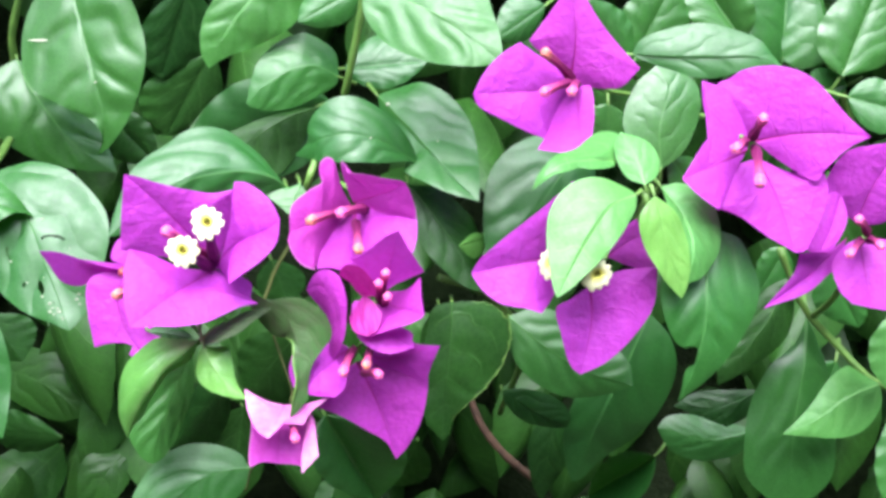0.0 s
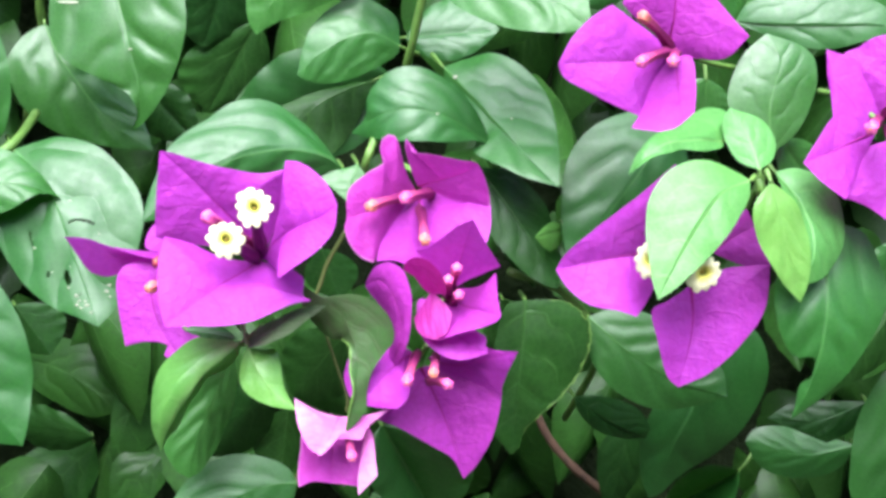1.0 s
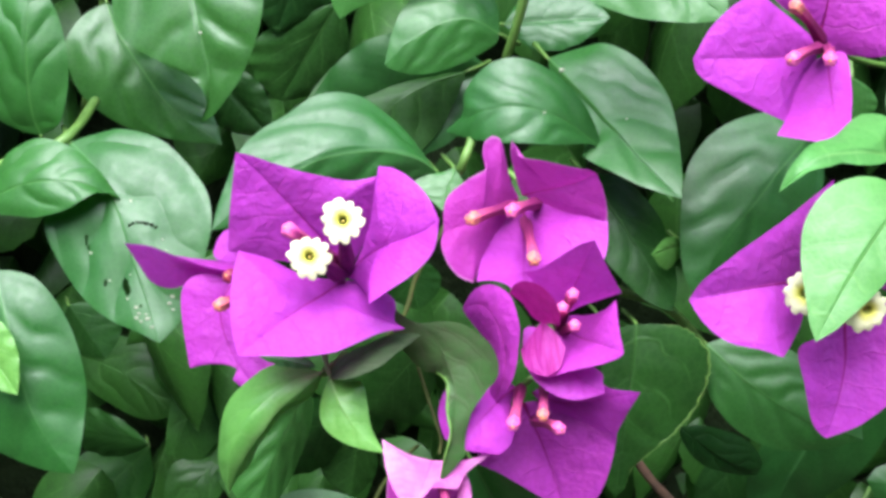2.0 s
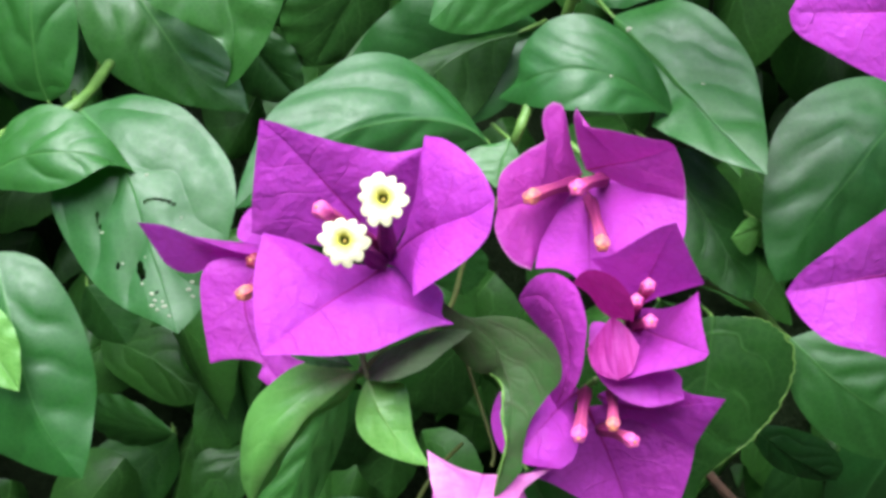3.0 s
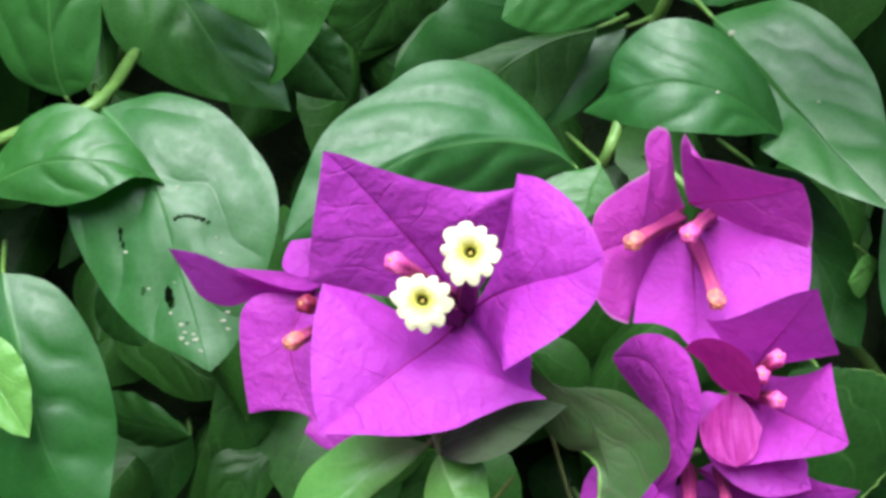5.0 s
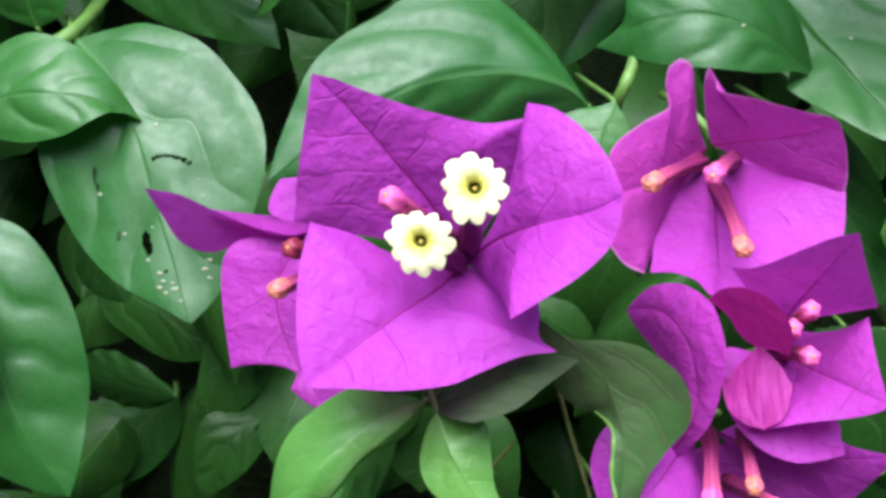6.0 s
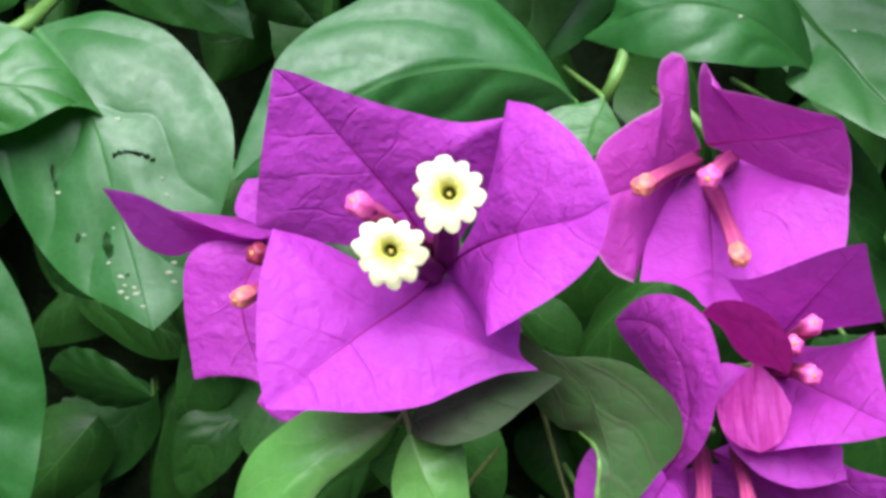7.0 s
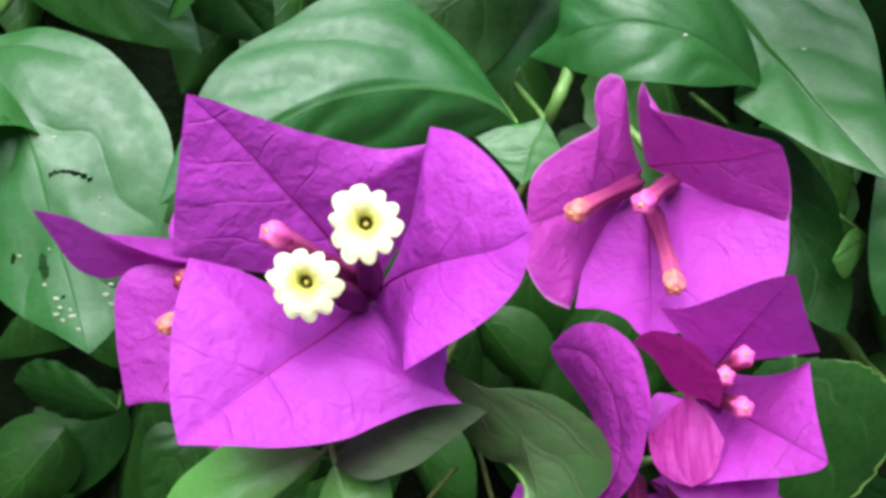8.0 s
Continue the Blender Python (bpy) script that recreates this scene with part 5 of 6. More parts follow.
leaf(shoot_d, [(0.0592, 0.0800, 1.2800), (0.0760, 0.0760, 1.2771), (0.0923, 0.0680, 1.2687), (0.1104, 0.0600, 1.2550)],
     [(0.0607, 0.0760, 1.2711), (0.0692, 0.0700, 1.2614), (0.0836, 0.0640, 1.2557), (0.0979, 0.0600, 1.2540)],
     [(0.0806, 0.0800, 1.2905), (0.1015, 0.0760, 1.2861), (0.1081, 0.0680, 1.2716), (0.1102, 0.0620, 1.2615)])
leaf(shoot_d, [(0.0483, 0.1250, 1.2467), (0.0392, 0.1220, 1.2514), (0.0300, 0.1200, 1.2508), (0.0184, 0.1180, 1.2446), (0.0103, 0.1170, 1.2370)],
     [(0.0467, 0.1280, 1.2575), (0.0370, 0.1280, 1.2642), (0.0320, 0.1270, 1.2647), (0.0231, 0.1250, 1.2615), (0.0161, 0.1220, 1.2548), (0.0126, 0.1190, 1.2470)],
     [(0.0464, 0.1240, 1.2432), (0.0388, 0.1210, 1.2389), (0.0295, 0.1190, 1.2351), (0.0202, 0.1180, 1.2337), (0.0139, 0.1170, 1.2351)])
leaf(shoot_d, [(0.0271, 0.1200, 1.2921), (0.0142, 0.1180, 1.2788), (0.0035, 0.1160, 1.2655), (-0.0039, 0.1150, 1.2518)],
     [(0.0090, 0.1180, 1.2900), (-0.0032, 0.1160, 1.2757), (-0.0068, 0.1150, 1.2657), (-0.0066, 0.1150, 1.2571)],
     [(0.0382, 0.1200, 1.2852), (0.0363, 0.1200, 1.2767), (0.0296, 0.1190, 1.2677), (0.0168, 0.1180, 1.2607), (0.0042, 0.1160, 1.2564)])
leaf(shoot_d, [(0.0373, 0.1480, 1.2323), (0.0249, 0.1480, 1.2281), (0.0123, 0.1470, 1.2205), (-0.0030, 0.1460, 1.2060)],
     [(0.0220, 0.1550, 1.2307), (0.0040, 0.1600, 1.2306), (-0.0087, 0.1630, 1.2341), (-0.0158, 0.1580, 1.2279), (-0.0204, 0.1520, 1.2193), (-0.0167, 0.1480, 1.2085)],
     [(0.0347, 0.1460, 1.2251), (0.0294, 0.1450, 1.2142), (0.0205, 0.1440, 1.2038), (0.0067, 0.1440, 1.1986)], look_of='shade_tone')
plain_leaf(shoot_d, (0.0503, 0.1420, 1.2491), (0.0863, 0.1400, 1.2520), (0.0677, 0.1500, 1.2635), (0.0671, 0.1360, 1.2406), relief=0.006)
plain_leaf(shoot_d, (0.0612, 0.1120, 1.2848), (0.0332, 0.1100, 1.2697), (0.0407, 0.1150, 1.2829), (0.0517, 0.1120, 1.2694), relief=0.006)
stem(shoot_d, [(0.0601, 0.1000, 1.2826), (0.0567, 0.1050, 1.2650), (0.0512, 0.1150, 1.2420), (0.0460, 0.1400, 1.2256), (0.0390, 0.1800, 1.2110)], 0.0016, 0.0015)
stem(shoot_d, [(-0.0174, 0.2150, 1.2681), (-0.0146, 0.2050, 1.2443), (-0.0150, 0.2150, 1.2244), (-0.0162, 0.2500, 1.1916)], 0.0014, 0.0017, material=TWIG, label="brown woody twig")
stem(shoot_d, [(0.0397, 0.0850, 1.2177), (0.0372, 0.0800, 1.2117), (0.0345, 0.0850, 1.2034)], 0.0015, 0.0013)

shoot_e = shoot((0.1129, 0.1200, 1.1519), "shoot of broad dark leaves behind the blooms")
leaf(shoot_e, [(0.0918, 0.0800, 1.1602), (0.0909, 0.0790, 1.1453), (0.0890, 0.0780, 1.1268), (0.0870, 0.0770, 1.1031)],
     [(0.0839, 0.0800, 1.1569), (0.0807, 0.0790, 1.1409), (0.0794, 0.0780, 1.1247), (0.0801, 0.0770, 1.1120), (0.0846, 0.0770, 1.1058)],
     [(0.1031, 0.0800, 1.1599), (0.1121, 0.0800, 1.1550), (0.1150, 0.0800, 1.1467), (0.1126, 0.0790, 1.1365), (0.1061, 0.0780, 1.1263), (0.0980, 0.0770, 1.1193), (0.0917, 0.0770, 1.1128), (0.0898, 0.0770, 1.1068)], look_of='shade_tone', stalk=0, fray=0.02, relief=0.010, rolled=('right', 0.1, 0.97, 0.00035), label='leaf with a finely notched pale rim')
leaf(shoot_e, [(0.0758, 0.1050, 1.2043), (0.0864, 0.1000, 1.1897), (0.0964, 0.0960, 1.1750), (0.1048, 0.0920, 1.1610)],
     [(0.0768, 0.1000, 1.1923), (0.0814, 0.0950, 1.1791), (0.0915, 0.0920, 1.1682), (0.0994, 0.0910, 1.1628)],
     [(0.0893, 0.1080, 1.2012), (0.0996, 0.1060, 1.1919), (0.1040, 0.1030, 1.1816), (0.1065, 0.0980, 1.1707)], look_of='shade_tone', stalk=0, relief=0.010)
plain_leaf(shoot_e, (0.1083, 0.1000, 1.1816), (0.0942, 0.0740, 1.1841), (0.1018, 0.0900, 1.1860), (0.1021, 0.0880, 1.1761), look_of="lime", stalk=0, crumple=0, ripple=0, p=0.45, q=1.2, puff=0.01, relief=0.006)
leaf(shoot_e, [(0.1152, 0.0880, 1.1516), (0.1287, 0.0850, 1.1396), (0.1468, 0.0820, 1.1285), (0.1648, 0.0790, 1.1234)],
     [(0.1145, 0.0860, 1.1426), (0.1182, 0.0840, 1.1324), (0.1272, 0.0820, 1.1234), (0.1398, 0.0810, 1.1185), (0.1535, 0.0800, 1.1196)],
     [(0.1270, 0.0900, 1.1543), (0.1408, 0.0890, 1.1506), (0.1545, 0.0870, 1.1412), (0.1636, 0.0830, 1.1325)], look_of='deep', stalk=0, relief=0.015)
leaf(shoot_e, [(0.1480, 0.1050, 1.2167), (0.1374, 0.0980, 1.2071), (0.1273, 0.0920, 1.1957), (0.1178, 0.0880, 1.1841), (0.1101, 0.0860, 1.1685)],
     [(0.1423, 0.1080, 1.2224), (0.1341, 0.1070, 1.2239), (0.1239, 0.1040, 1.2217), (0.1147, 0.1000, 1.2167), (0.1084, 0.0960, 1.2088), (0.1057, 0.0920, 1.1981), (0.1054, 0.0890, 1.1846), (0.1070, 0.0870, 1.1745)],
     [(0.1527, 0.1040, 1.2089), (0.1515, 0.1000, 1.1989), (0.1435, 0.0960, 1.1871), (0.1310, 0.0920, 1.1789), (0.1186, 0.0880, 1.1708)], stalk=0)
plain_leaf(shoot_e, (0.0915, 0.1900, 1.1314), (0.1128, 0.2200, 1.0754), (0.0839, 0.1900, 1.1024), (0.1171, 0.1900, 1.1126), stalk=0, relief=0.006, look_of="shade_tone")
stem(shoot_e, [(0.1088, 0.2500, 1.0680), (0.1176, 0.2500, 1.0451), (0.1324, 0.2500, 1.0255), (0.1533, 0.2600, 1.0045)], 0.0019, 0.0024, material=TWIG, label="brown woody twig")
stem(shoot_e, [(0.0880, 0.1100, 1.1635), (0.1107, 0.1200, 1.1519), (0.1274, 0.1400, 1.1226), (0.1264, 0.2400, 1.0563)], 0.0016, 0.0018)

shoot_f = shoot((0.1533, 0.0120, 1.2116), "bright young shoot tip with light green leaves")
leaf(shoot_f, [(0.1492, 0.0060, 1.2142), (0.1396, 0.0010, 1.2111), (0.1314, -0.0050, 1.2019), (0.1244, -0.0100, 1.1919), (0.1199, -0.0140, 1.1847)],
     [(0.1465, 0.0070, 1.2161), (0.1382, 0.0070, 1.2197), (0.1315, 0.0060, 1.2201), (0.1248, 0.0040, 1.2172), (0.1196, 0.0010, 1.2105), (0.1180, -0.0030, 1.2032), (0.1179, -0.0080, 1.1963), (0.1186, -0.0120, 1.1892)],
     [(0.1479, 0.0020, 1.2097), (0.1426, -0.0040, 1.2032), (0.1364, -0.0080, 1.1969), (0.1304, -0.0110, 1.1920), (0.1247, -0.0130, 1.1875)], look_of='young', stalk=0.004, relief=0.008)
leaf(shoot_f, [(0.1529, 0.0100, 1.2167), (0.1510, 0.0170, 1.2249), (0.1470, 0.0240, 1.2332)],
     [(0.1476, 0.0140, 1.2187), (0.1446, 0.0190, 1.2248), (0.1449, 0.0230, 1.2301)],
     [(0.1574, 0.0130, 1.2192), (0.1591, 0.0170, 1.2238), (0.1562, 0.0210, 1.2297)], look_of='young', stalk=0.004, relief=0.01)
leaf(shoot_f, [(0.1452, 0.0220, 1.2234), (0.1346, 0.0170, 1.2243), (0.1243, 0.0120, 1.2233), (0.1145, 0.0080, 1.2159)],
     [(0.1476, 0.0300, 1.2312), (0.1414, 0.0340, 1.2322), (0.1319, 0.0240, 1.2279), (0.1239, 0.0160, 1.2267), (0.1174, 0.0100, 1.2218)],
     [(0.1437, 0.0190, 1.2219), (0.1362, 0.0150, 1.2216), (0.1313, 0.0140, 1.2223), (0.1281, 0.0120, 1.2219), (0.1210, 0.0090, 1.2204)], look_of='young', stalk=0.008, relief=0.008)
leaf(shoot_f, [(0.1551, 0.0060, 1.2140), (0.1582, 0.0040, 1.2000), (0.1646, 0.0030, 1.1790)],
     [(0.1497, 0.0030, 1.2071), (0.1508, 0.0020, 1.1987), (0.1559, 0.0010, 1.1892), (0.1610, 0.0020, 1.1826)],
     [(0.1623, 0.0060, 1.2082), (0.1663, 0.0060, 1.1994), (0.1674, 0.0040, 1.1902), (0.1662, 0.0030, 1.1830)], look_of='lime', stalk=0.004, relief=0.01)
leaf(shoot_f, [(0.1607, 0.0220, 1.2143), (0.1665, 0.0150, 1.2055), (0.1689, 0.0080, 1.1951), (0.1665, 0.0050, 1.1837)],
     [(0.1623, 0.0140, 1.2077), (0.1640, 0.0080, 1.1991), (0.1650, 0.0050, 1.1900)],
     [(0.1689, 0.0220, 1.2151), (0.1774, 0.0200, 1.2103), (0.1811, 0.0180, 1.2007), (0.1791, 0.0130, 1.1918), (0.1730, 0.0080, 1.1852)], look_of='young', stalk=0.004)
leaf(shoot_f, [(0.1675, 0.0500, 1.2160), (0.1670, 0.0530, 1.2313), (0.1712, 0.0570, 1.2454), (0.1673, 0.0600, 1.2533)],
     [(0.1591, 0.0500, 1.2204), (0.1543, 0.0520, 1.2296), (0.1542, 0.0540, 1.2366), (0.1592, 0.0580, 1.2465)],
     [(0.1752, 0.0520, 1.2208), (0.1814, 0.0550, 1.2308), (0.1833, 0.0570, 1.2400), (0.1804, 0.0590, 1.2482)], look_of='deep', relief=0.006, veins=4.0)
leaf(shoot_f, [(0.1803, 0.0240, 1.1985), (0.1758, 0.0160, 1.1853), (0.1744, 0.0110, 1.1685), (0.1712, 0.0100, 1.1527), (0.1663, 0.0110, 1.1400)],
     [(0.1680, 0.0200, 1.1946), (0.1599, 0.0120, 1.1826), (0.1601, 0.0090, 1.1714), (0.1642, 0.0090, 1.1623), (0.1682, 0.0090, 1.1596, 1), (0.1725, 0.0100, 1.1628, 1), (0.1720, 0.0100, 1.1547), (0.1683, 0.0100, 1.1517), (0.1674, 0.0110, 1.1443)],
     [(0.1901, 0.0240, 1.1943), (0.1947, 0.0200, 1.1839), (0.1953, 0.0170, 1.1754), (0.1917, 0.0140, 1.1662), (0.1849, 0.0120, 1.1568), (0.1760, 0.0110, 1.1471)], label='leaf with a torn curled edge')
plain_leaf(shoot_f, (0.1553, 0.0900, 1.2364), (0.1549, 0.0900, 1.2216), (0.1485, 0.0900, 1.2326), (0.1636, 0.0900, 1.2285))
plain_leaf(shoot_f, (0.1733, 0.0600, 1.2184), (0.1886, 0.0700, 1.2015), (0.1749, 0.0600, 1.2052), (0.1879, 0.0700, 1.2150))
stem(shoot_f, [(0.1531, 0.0120, 1.2146), (0.1544, 0.0120, 1.2091), (0.1607, 0.0300, 1.1961), (0.1755, 0.0600, 1.1764), (0.1939, 0.0900, 1.1501)], 0.0016, 0.0014)

shoot_g = shoot((0.2580, 0.1200, 1.2404), "upper shoot with crossing glossy leaves")
leaf(shoot_g, [(0.1621, 0.0800, 1.2563), (0.1748, 0.0760, 1.2550), (0.1915, 0.0730, 1.2545), (0.2083, 0.0710, 1.2545), (0.2183, 0.0700, 1.2510)],
     [(0.1657, 0.0800, 1.2620), (0.1752, 0.0790, 1.2658), (0.1880, 0.0780, 1.2679), (0.2006, 0.0760, 1.2655), (0.2100, 0.0740, 1.2612), (0.2146, 0.0720, 1.2557)],
     [(0.1716, 0.0760, 1.2519), (0.1808, 0.0730, 1.2485), (0.1911, 0.0710, 1.2474), (0.2016, 0.0700, 1.2496), (0.2113, 0.0700, 1.2516)], relief=0.006)
plain_leaf(shoot_g, (0.2495, 0.0920, 1.2459), (0.2677, 0.1020, 1.2854), (0.2407, 0.0960, 1.2659), (0.2788, 0.0980, 1.2597), relief=0.006, look_of="deep")
plain_leaf(shoot_g, (0.2487, 0.1030, 1.2513), (0.2432, 0.1120, 1.2847), (0.2303, 0.1080, 1.2543), (0.2502, 0.1150, 1.2710), relief=0.006, look_of="deep")
plain_leaf(shoot_g, (0.2378, 0.1300, 1.2496), (0.2412, 0.1380, 1.2899), (0.2163, 0.1300, 1.2689), (0.2530, 0.1300, 1.2661), relief=0.006, look_of="deep")
plain_leaf(shoot_g, (0.2181, 0.1250, 1.2596), (0.1992, 0.1320, 1.2879), (0.1956, 0.1250, 1.2693), (0.2202, 0.1200, 1.2760), relief=0.006, look_of="deep")
plain_leaf(shoot_g, (0.1710, 0.1200, 1.2512), (0.1868, 0.1200, 1.2833), (0.1658, 0.1200, 1.2721), (0.1933, 0.1200, 1.2625), relief=0.006, look_of="deep")
plain_leaf(shoot_g, (0.2495, 0.0850, 1.2381), (0.2751, 0.0800, 1.2308), (0.2597, 0.0800, 1.2244), (0.2627, 0.0850, 1.2450), relief=0.006)
plain_leaf(shoot_g, (0.1629, 0.0900, 1.2525), (0.1446, 0.0850, 1.2772), (0.1491, 0.0850, 1.2621), (0.1621, 0.0900, 1.2704), relief=0.006, look_of="deep")
plain_leaf(shoot_g, (0.1314, 0.1000, 1.2751), (0.1113, 0.0950, 1.2623), (0.1168, 0.1000, 1.2775), (0.1246, 0.1000, 1.2620), relief=0.006)
plain_leaf(shoot_g, (0.1533, 0.1000, 1.2323), (0.1628, 0.1000, 1.2183), (0.1489, 0.1000, 1.2209), (0.1649, 0.1000, 1.2298), relief=0.006)
plain_leaf(shoot_g, (0.2551, 0.1000, 1.2418), (0.2366, 0.1000, 1.2376), (0.2430, 0.1000, 1.2489), (0.2462, 0.1000, 1.2328), relief=0.006)
stem(shoot_g, [(0.2618, 0.1300, 1.2848), (0.2581, 0.1200, 1.2615), (0.2567, 0.1100, 1.2388), (0.2664, 0.1200, 1.2210)], 0.0014, 0.0016)

shoot_h = shoot((0.2398, 0.0900, 1.1476), "lower shoot with long drooping leaves")
leaf(shoot_h, [(0.2423, 0.0980, 1.1454), (0.2392, 0.0920, 1.1250), (0.2342, 0.0880, 1.0992), (0.2334, 0.0840, 1.0629)],
     [(0.2366, 0.0960, 1.1338), (0.2248, 0.0920, 1.1255), (0.2175, 0.0900, 1.1115), (0.2144, 0.0880, 1.0948), (0.2164, 0.0860, 1.0779)],
     [(0.2465, 0.0970, 1.1357), (0.2521, 0.0930, 1.1169), (0.2541, 0.0900, 1.0953), (0.2516, 0.0860, 1.0767)], look_of='deep', relief=0.010)
leaf(shoot_h, [(0.2635, 0.0700, 1.1240), (0.2487, 0.0660, 1.1206), (0.2340, 0.0620, 1.1123), (0.2207, 0.0600, 1.1078)],
     [(0.2577, 0.0720, 1.1272), (0.2496, 0.0700, 1.1321), (0.2418, 0.0680, 1.1277), (0.2347, 0.0650, 1.1195), (0.2271, 0.0620, 1.1126)],
     [(0.2637, 0.0680, 1.1152), (0.2556, 0.0640, 1.1073), (0.2454, 0.0610, 1.1052), (0.2313, 0.0600, 1.1065)], look_of='young', relief=0.01)
plain_leaf(shoot_h, (0.2643, 0.0500, 1.1620), (0.2559, 0.0450, 1.1302), (0.2474, 0.0450, 1.1484), (0.2742, 0.0500, 1.1461), look_of="young", relief=0.007)
plain_leaf(shoot_h, (0.2739, 0.0700, 1.1141), (0.2652, 0.0600, 1.0749), (0.2613, 0.0650, 1.0972), (0.2847, 0.0700, 1.0944), relief=0.007)
plain_leaf(shoot_h, (0.2325, 0.1000, 1.1743), (0.2213, 0.1000, 1.1552), (0.2218, 0.1000, 1.1710), (0.2355, 0.1000, 1.1597), relief=0.007)
plain_leaf(shoot_h, (0.1986, 0.1800, 1.0516), (0.1699, 0.2100, 1.0186), (0.1738, 0.1700, 1.0564), (0.1855, 0.1700, 1.0322), relief=0.007, look_of="deep")
plain_leaf(shoot_h, (0.2445, 0.0800, 1.1689), (0.2575, 0.0800, 1.1450), (0.2383, 0.0800, 1.1550), (0.2591, 0.0800, 1.1568), relief=0.007)
plain_leaf(shoot_h, (0.2646, 0.1200, 1.1181), (0.2554, 0.1200, 1.0974), (0.2521, 0.1200, 1.1133), (0.2680, 0.1200, 1.1023), relief=0.007)
leaf(shoot_h, [(0.1873, 0.1500, 1.1344), (0.1759, 0.1500, 1.1088), (0.1646, 0.1520, 1.0835), (0.1527, 0.1560, 1.0503)],
     [(0.1721, 0.1520, 1.1220), (0.1568, 0.1540, 1.0999), (0.1487, 0.1560, 1.0770), (0.1495, 0.1570, 1.0600)],
     [(0.1972, 0.1480, 1.1225), (0.1997, 0.1480, 1.1060), (0.1934, 0.1490, 1.0887), (0.1810, 0.1520, 1.0726), (0.1653, 0.1540, 1.0610), (0.1574, 0.1550, 1.0525)], look_of='deep', stalk=0, relief=0.010)
leaf(shoot_h, [(0.1509, 0.1950, 1.0686), (0.1462, 0.1960, 1.0471), (0.1434, 0.1980, 1.0222)],
     [(0.1411, 0.1970, 1.0637), (0.1366, 0.1980, 1.0528), (0.1384, 0.1980, 1.0342)],
     [(0.1575, 0.1940, 1.0612), (0.1577, 0.1950, 1.0471), (0.1499, 0.1970, 1.0327)], look_of='shade_tone', stalk=0, relief=0.010)
leaf(shoot_h, [(0.1173, 0.1380, 1.1036), (0.1310, 0.1400, 1.0922), (0.1481, 0.1420, 1.0830)],
     [(0.1284, 0.1400, 1.1032), (0.1430, 0.1420, 1.0974), (0.1496, 0.1420, 1.0890)],
     [(0.1191, 0.1380, 1.0968), (0.1270, 0.1390, 1.0881), (0.1390, 0.1410, 1.0837)], look_of='shade_tone', stalk=0, relief=0.010)
leaf(shoot_h, [(0.2308, 0.1180, 1.1067), (0.2113, 0.1180, 1.0989), (0.1925, 0.1220, 1.0989)],
     [(0.2167, 0.1200, 1.1065), (0.2021, 0.1220, 1.1050)],
     [(0.2248, 0.1160, 1.0958), (0.2148, 0.1150, 1.0909, 1), (0.2038, 0.1180, 1.0950)], look_of='shade_tone', stalk=0, relief=0.010)
leaf(shoot_h, [(0.2394, 0.1500, 1.0756), (0.2151, 0.1480, 1.0727), (0.1920, 0.1500, 1.0783)],
     [(0.2269, 0.1520, 1.0793), (0.2080, 0.1530, 1.0837), (0.1970, 0.1520, 1.0831)],
     [(0.2322, 0.1480, 1.0659), (0.2149, 0.1460, 1.0627), (0.1991, 0.1480, 1.0670)], look_of='deep', stalk=0, relief=0.010)
leaf(shoot_h, [(0.2312, 0.0900, 1.1646), (0.2197, 0.0860, 1.1456), (0.2012, 0.0840, 1.1209)],
     [(0.2192, 0.0900, 1.1578), (0.2086, 0.0880, 1.1418), (0.2016, 0.0850, 1.1296)],
     [(0.2329, 0.0880, 1.1531), (0.2310, 0.0870, 1.1414), (0.2222, 0.0850, 1.1326), (0.2093, 0.0840, 1.1248)], look_of='shade_tone', stalk=0, relief=0.010)
stem(shoot_h, [(0.2233, 0.0800, 1.1787), (0.2354, 0.0850, 1.1538), (0.2504, 0.0850, 1.1366), (0.2634, 0.0800, 1.1232), (0.2782, 0.0800, 1.1154)], 0.0014, 0.0016)

shoot_i = shoot((-0.0738, 0.1200, 1.0924), "shaded lower shoot with dark leaves")
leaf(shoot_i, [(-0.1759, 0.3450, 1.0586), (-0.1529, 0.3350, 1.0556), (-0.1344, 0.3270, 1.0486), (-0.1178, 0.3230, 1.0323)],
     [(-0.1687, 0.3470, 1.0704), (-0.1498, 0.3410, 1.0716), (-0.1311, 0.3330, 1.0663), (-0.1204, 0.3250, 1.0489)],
     [(-0.1712, 0.3370, 1.0465), (-0.1567, 0.3310, 1.0372), (-0.1353, 0.3250, 1.0296)], look_of='shade_tone', stalk=0, relief=0.010)
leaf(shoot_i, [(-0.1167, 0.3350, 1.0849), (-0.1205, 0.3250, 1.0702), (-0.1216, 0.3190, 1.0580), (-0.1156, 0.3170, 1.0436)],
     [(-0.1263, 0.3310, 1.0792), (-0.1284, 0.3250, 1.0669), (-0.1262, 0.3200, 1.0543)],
     [(-0.1064, 0.3310, 1.0751), (-0.1042, 0.3250, 1.0626), (-0.1082, 0.3190, 1.0505)], look_of='shade_tone', stalk=0, relief=0.010)
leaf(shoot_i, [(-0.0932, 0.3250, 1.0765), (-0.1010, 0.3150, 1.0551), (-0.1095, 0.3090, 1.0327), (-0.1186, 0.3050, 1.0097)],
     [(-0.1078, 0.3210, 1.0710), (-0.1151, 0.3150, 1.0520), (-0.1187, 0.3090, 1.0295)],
     [(-0.0835, 0.3210, 1.0597), (-0.0836, 0.3150, 1.0404), (-0.0937, 0.3090, 1.0215), (-0.1068, 0.3050, 1.0111)], look_of='shade_tone', stalk=0, relief=0.010)
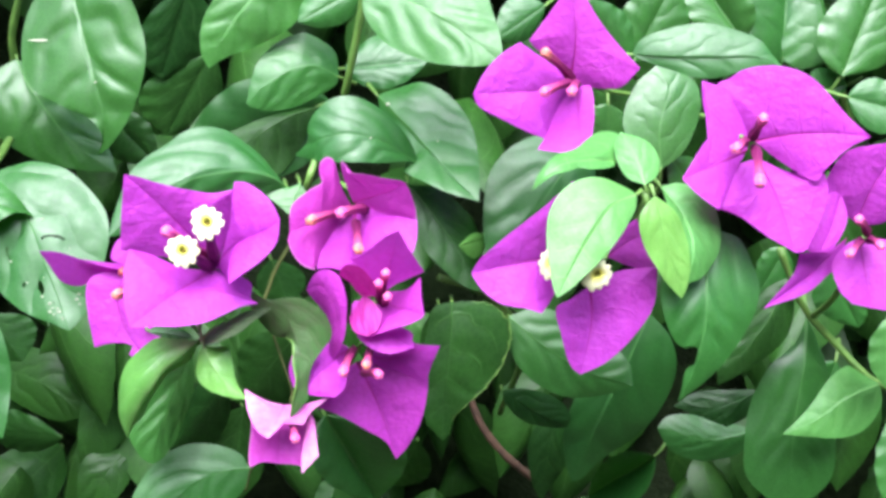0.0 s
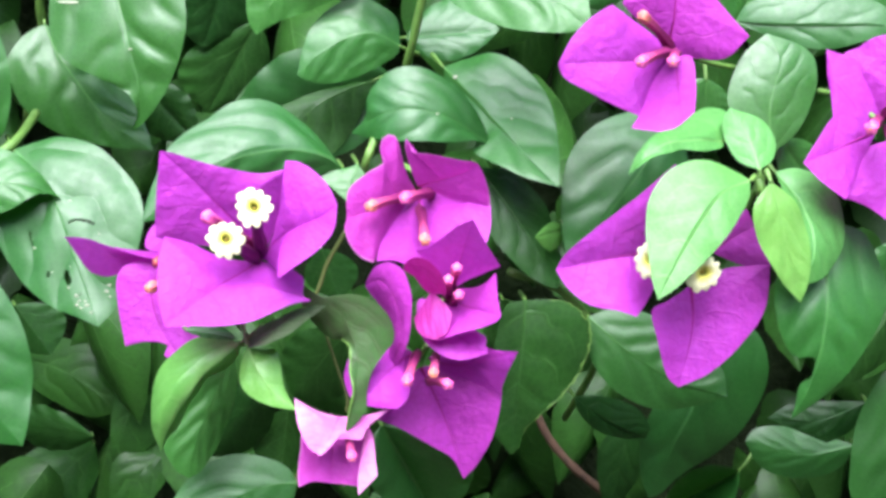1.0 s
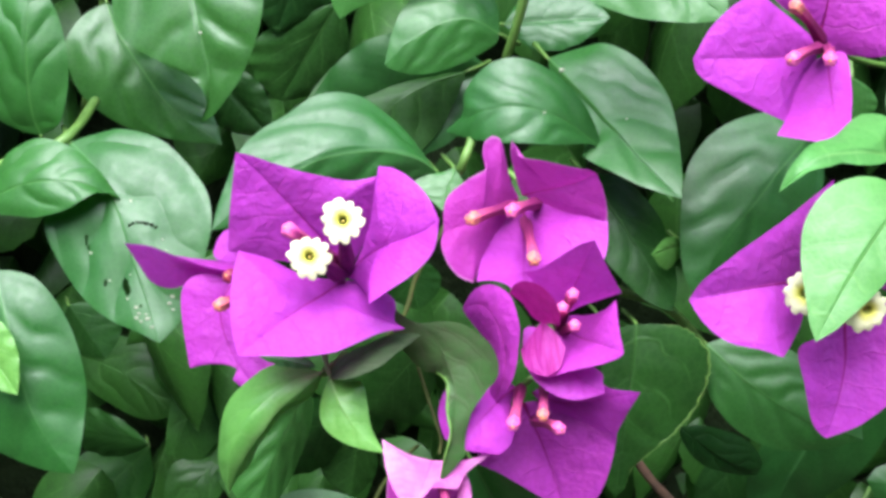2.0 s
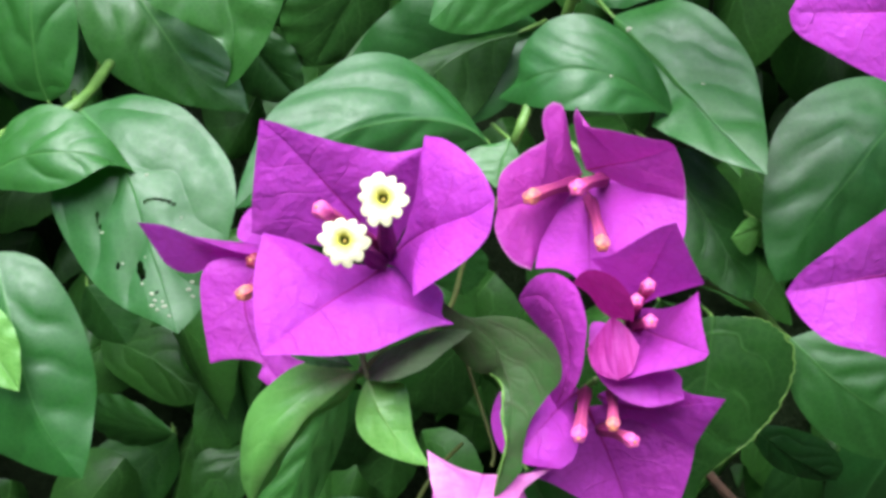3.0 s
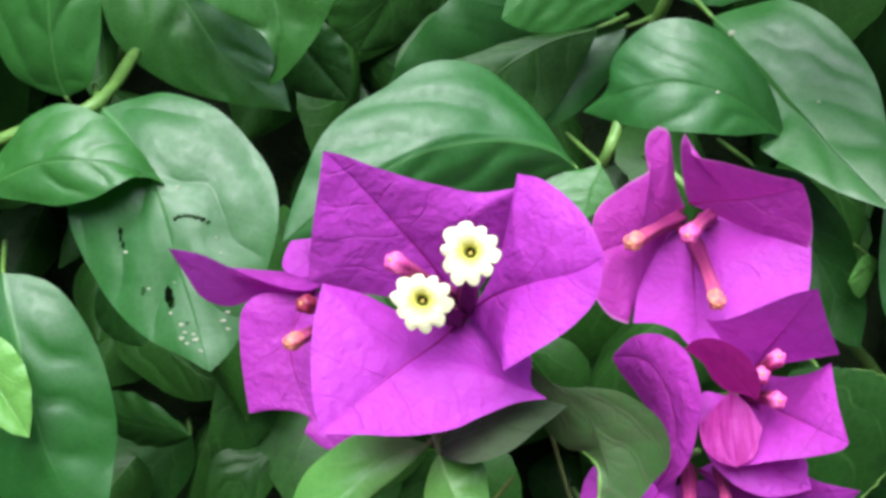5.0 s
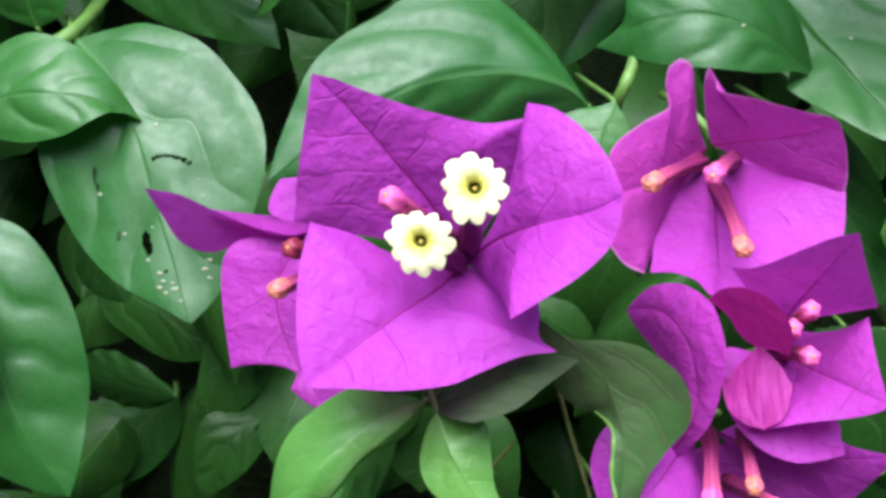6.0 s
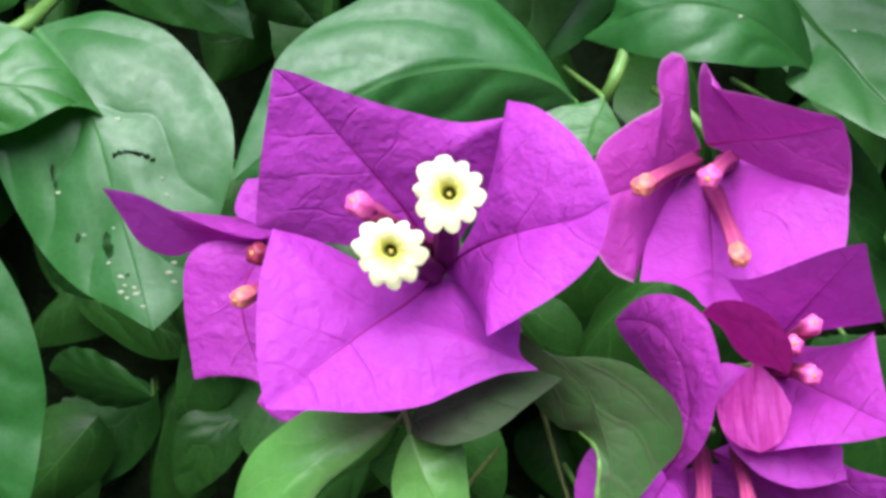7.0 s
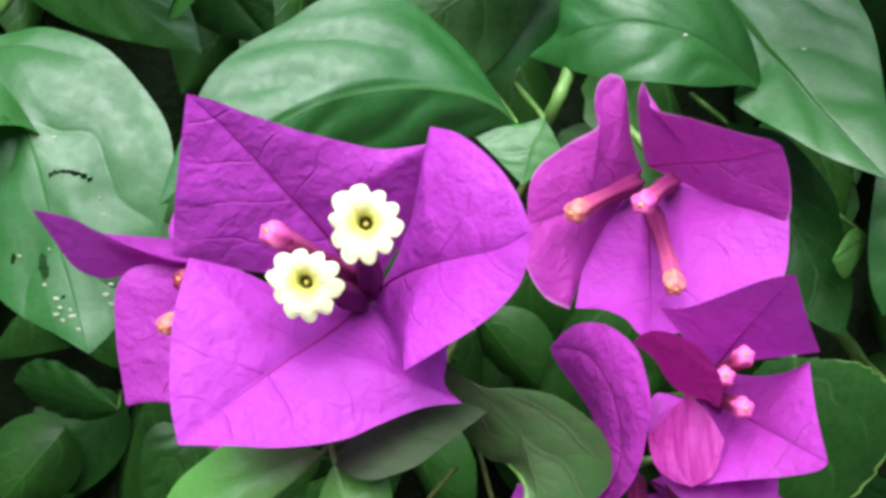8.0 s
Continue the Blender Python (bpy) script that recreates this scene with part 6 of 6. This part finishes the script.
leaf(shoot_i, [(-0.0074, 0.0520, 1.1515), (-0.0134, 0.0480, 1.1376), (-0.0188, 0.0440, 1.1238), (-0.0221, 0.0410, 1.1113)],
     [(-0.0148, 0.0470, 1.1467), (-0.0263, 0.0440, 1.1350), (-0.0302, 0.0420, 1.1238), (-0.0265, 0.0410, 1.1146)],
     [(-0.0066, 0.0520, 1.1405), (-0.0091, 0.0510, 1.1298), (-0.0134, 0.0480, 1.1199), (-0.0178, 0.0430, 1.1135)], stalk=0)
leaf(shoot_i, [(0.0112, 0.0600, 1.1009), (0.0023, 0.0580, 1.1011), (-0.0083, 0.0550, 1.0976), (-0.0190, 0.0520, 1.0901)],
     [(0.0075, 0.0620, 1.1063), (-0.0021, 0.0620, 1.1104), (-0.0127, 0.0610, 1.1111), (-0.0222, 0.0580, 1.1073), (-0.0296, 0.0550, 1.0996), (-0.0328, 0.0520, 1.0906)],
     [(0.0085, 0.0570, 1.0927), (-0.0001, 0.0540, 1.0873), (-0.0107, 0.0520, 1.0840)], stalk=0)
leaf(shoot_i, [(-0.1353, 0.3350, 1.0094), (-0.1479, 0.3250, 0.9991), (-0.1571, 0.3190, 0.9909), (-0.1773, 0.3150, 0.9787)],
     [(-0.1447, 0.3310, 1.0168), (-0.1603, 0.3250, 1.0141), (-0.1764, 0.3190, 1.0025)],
     [(-0.1335, 0.3310, 0.9924), (-0.1417, 0.3210, 0.9784), (-0.1577, 0.3150, 0.9706)], look_of='shade_tone', stalk=0, relief=0.010)
plain_leaf(shoot_i, (-0.1162, 0.2650, 1.0406), (-0.1658, 0.2850, 1.0399), (-0.1471, 0.2790, 1.0533), (-0.1438, 0.2820, 1.0266), stalk=0, relief=0.005, look_of="shade_tone", puff=0.015)
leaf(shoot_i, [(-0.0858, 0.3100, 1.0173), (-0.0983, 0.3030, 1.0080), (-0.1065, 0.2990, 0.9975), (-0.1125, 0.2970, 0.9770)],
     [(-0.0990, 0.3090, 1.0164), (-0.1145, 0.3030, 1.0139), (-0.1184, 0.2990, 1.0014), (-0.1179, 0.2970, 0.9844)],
     [(-0.0824, 0.3070, 1.0094), (-0.0885, 0.3010, 0.9995), (-0.0985, 0.2970, 0.9873)], look_of='shade_tone')
plain_leaf(shoot_i, (0.0232, 0.1700, 1.1239), (-0.0031, 0.1850, 1.0889), (-0.0036, 0.1810, 1.1159), (0.0211, 0.1840, 1.0913), stalk=0, relief=0.005, look_of="shade_tone", puff=0.015)
plain_leaf(shoot_i, (-0.0098, 0.1600, 1.1030), (-0.0416, 0.1800, 1.0628), (-0.0308, 0.1740, 1.0934), (-0.0161, 0.1770, 1.0718), stalk=0, relief=0.005, look_of="shade_tone", puff=0.015)
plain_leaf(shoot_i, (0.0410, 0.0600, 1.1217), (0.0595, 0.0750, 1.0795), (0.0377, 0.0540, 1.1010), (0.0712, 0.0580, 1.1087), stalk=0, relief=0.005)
plain_leaf(shoot_i, (0.0128, 0.1700, 1.1598), (0.0198, 0.1700, 1.1378), (0.0052, 0.1740, 1.1454), (0.0277, 0.1770, 1.1496), stalk=0, relief=0.005, look_of="shade_tone", puff=0.015)
plain_leaf(shoot_i, (-0.0049, 0.1800, 1.0848), (-0.0092, 0.1800, 1.0529), (-0.0226, 0.1840, 1.0694), (0.0017, 0.1870, 1.0645), stalk=0, relief=0.005, look_of="shade_tone", puff=0.015)
plain_leaf(shoot_i, (0.0805, 0.2000, 1.0569), (0.0687, 0.2300, 1.0202), (0.0660, 0.2190, 1.0439), (0.0868, 0.2220, 1.0293), stalk=0, relief=0.005, look_of="shade_tone", puff=0.015)
plain_leaf(shoot_i, (0.0410, 0.1700, 1.0522), (0.0325, 0.1600, 1.0306), (0.0298, 0.1690, 1.0443), (0.0515, 0.1720, 1.0363), stalk=0, relief=0.005, look_of="shade_tone", puff=0.015)
plain_leaf(shoot_i, (-0.1354, 0.2200, 1.1233), (-0.1205, 0.2200, 1.0989), (-0.1383, 0.2240, 1.1043), (-0.1152, 0.2270, 1.1178), stalk=0, relief=0.005, look_of="shade_tone", puff=0.015)
stem(shoot_i, [(0.0038, 0.1000, 1.0749), (0.0063, 0.1150, 1.0825), (0.0122, 0.1300, 1.0882), (0.0201, 0.1500, 1.0895)], 0.0009, 0.0007, material=STEM_BROWN)
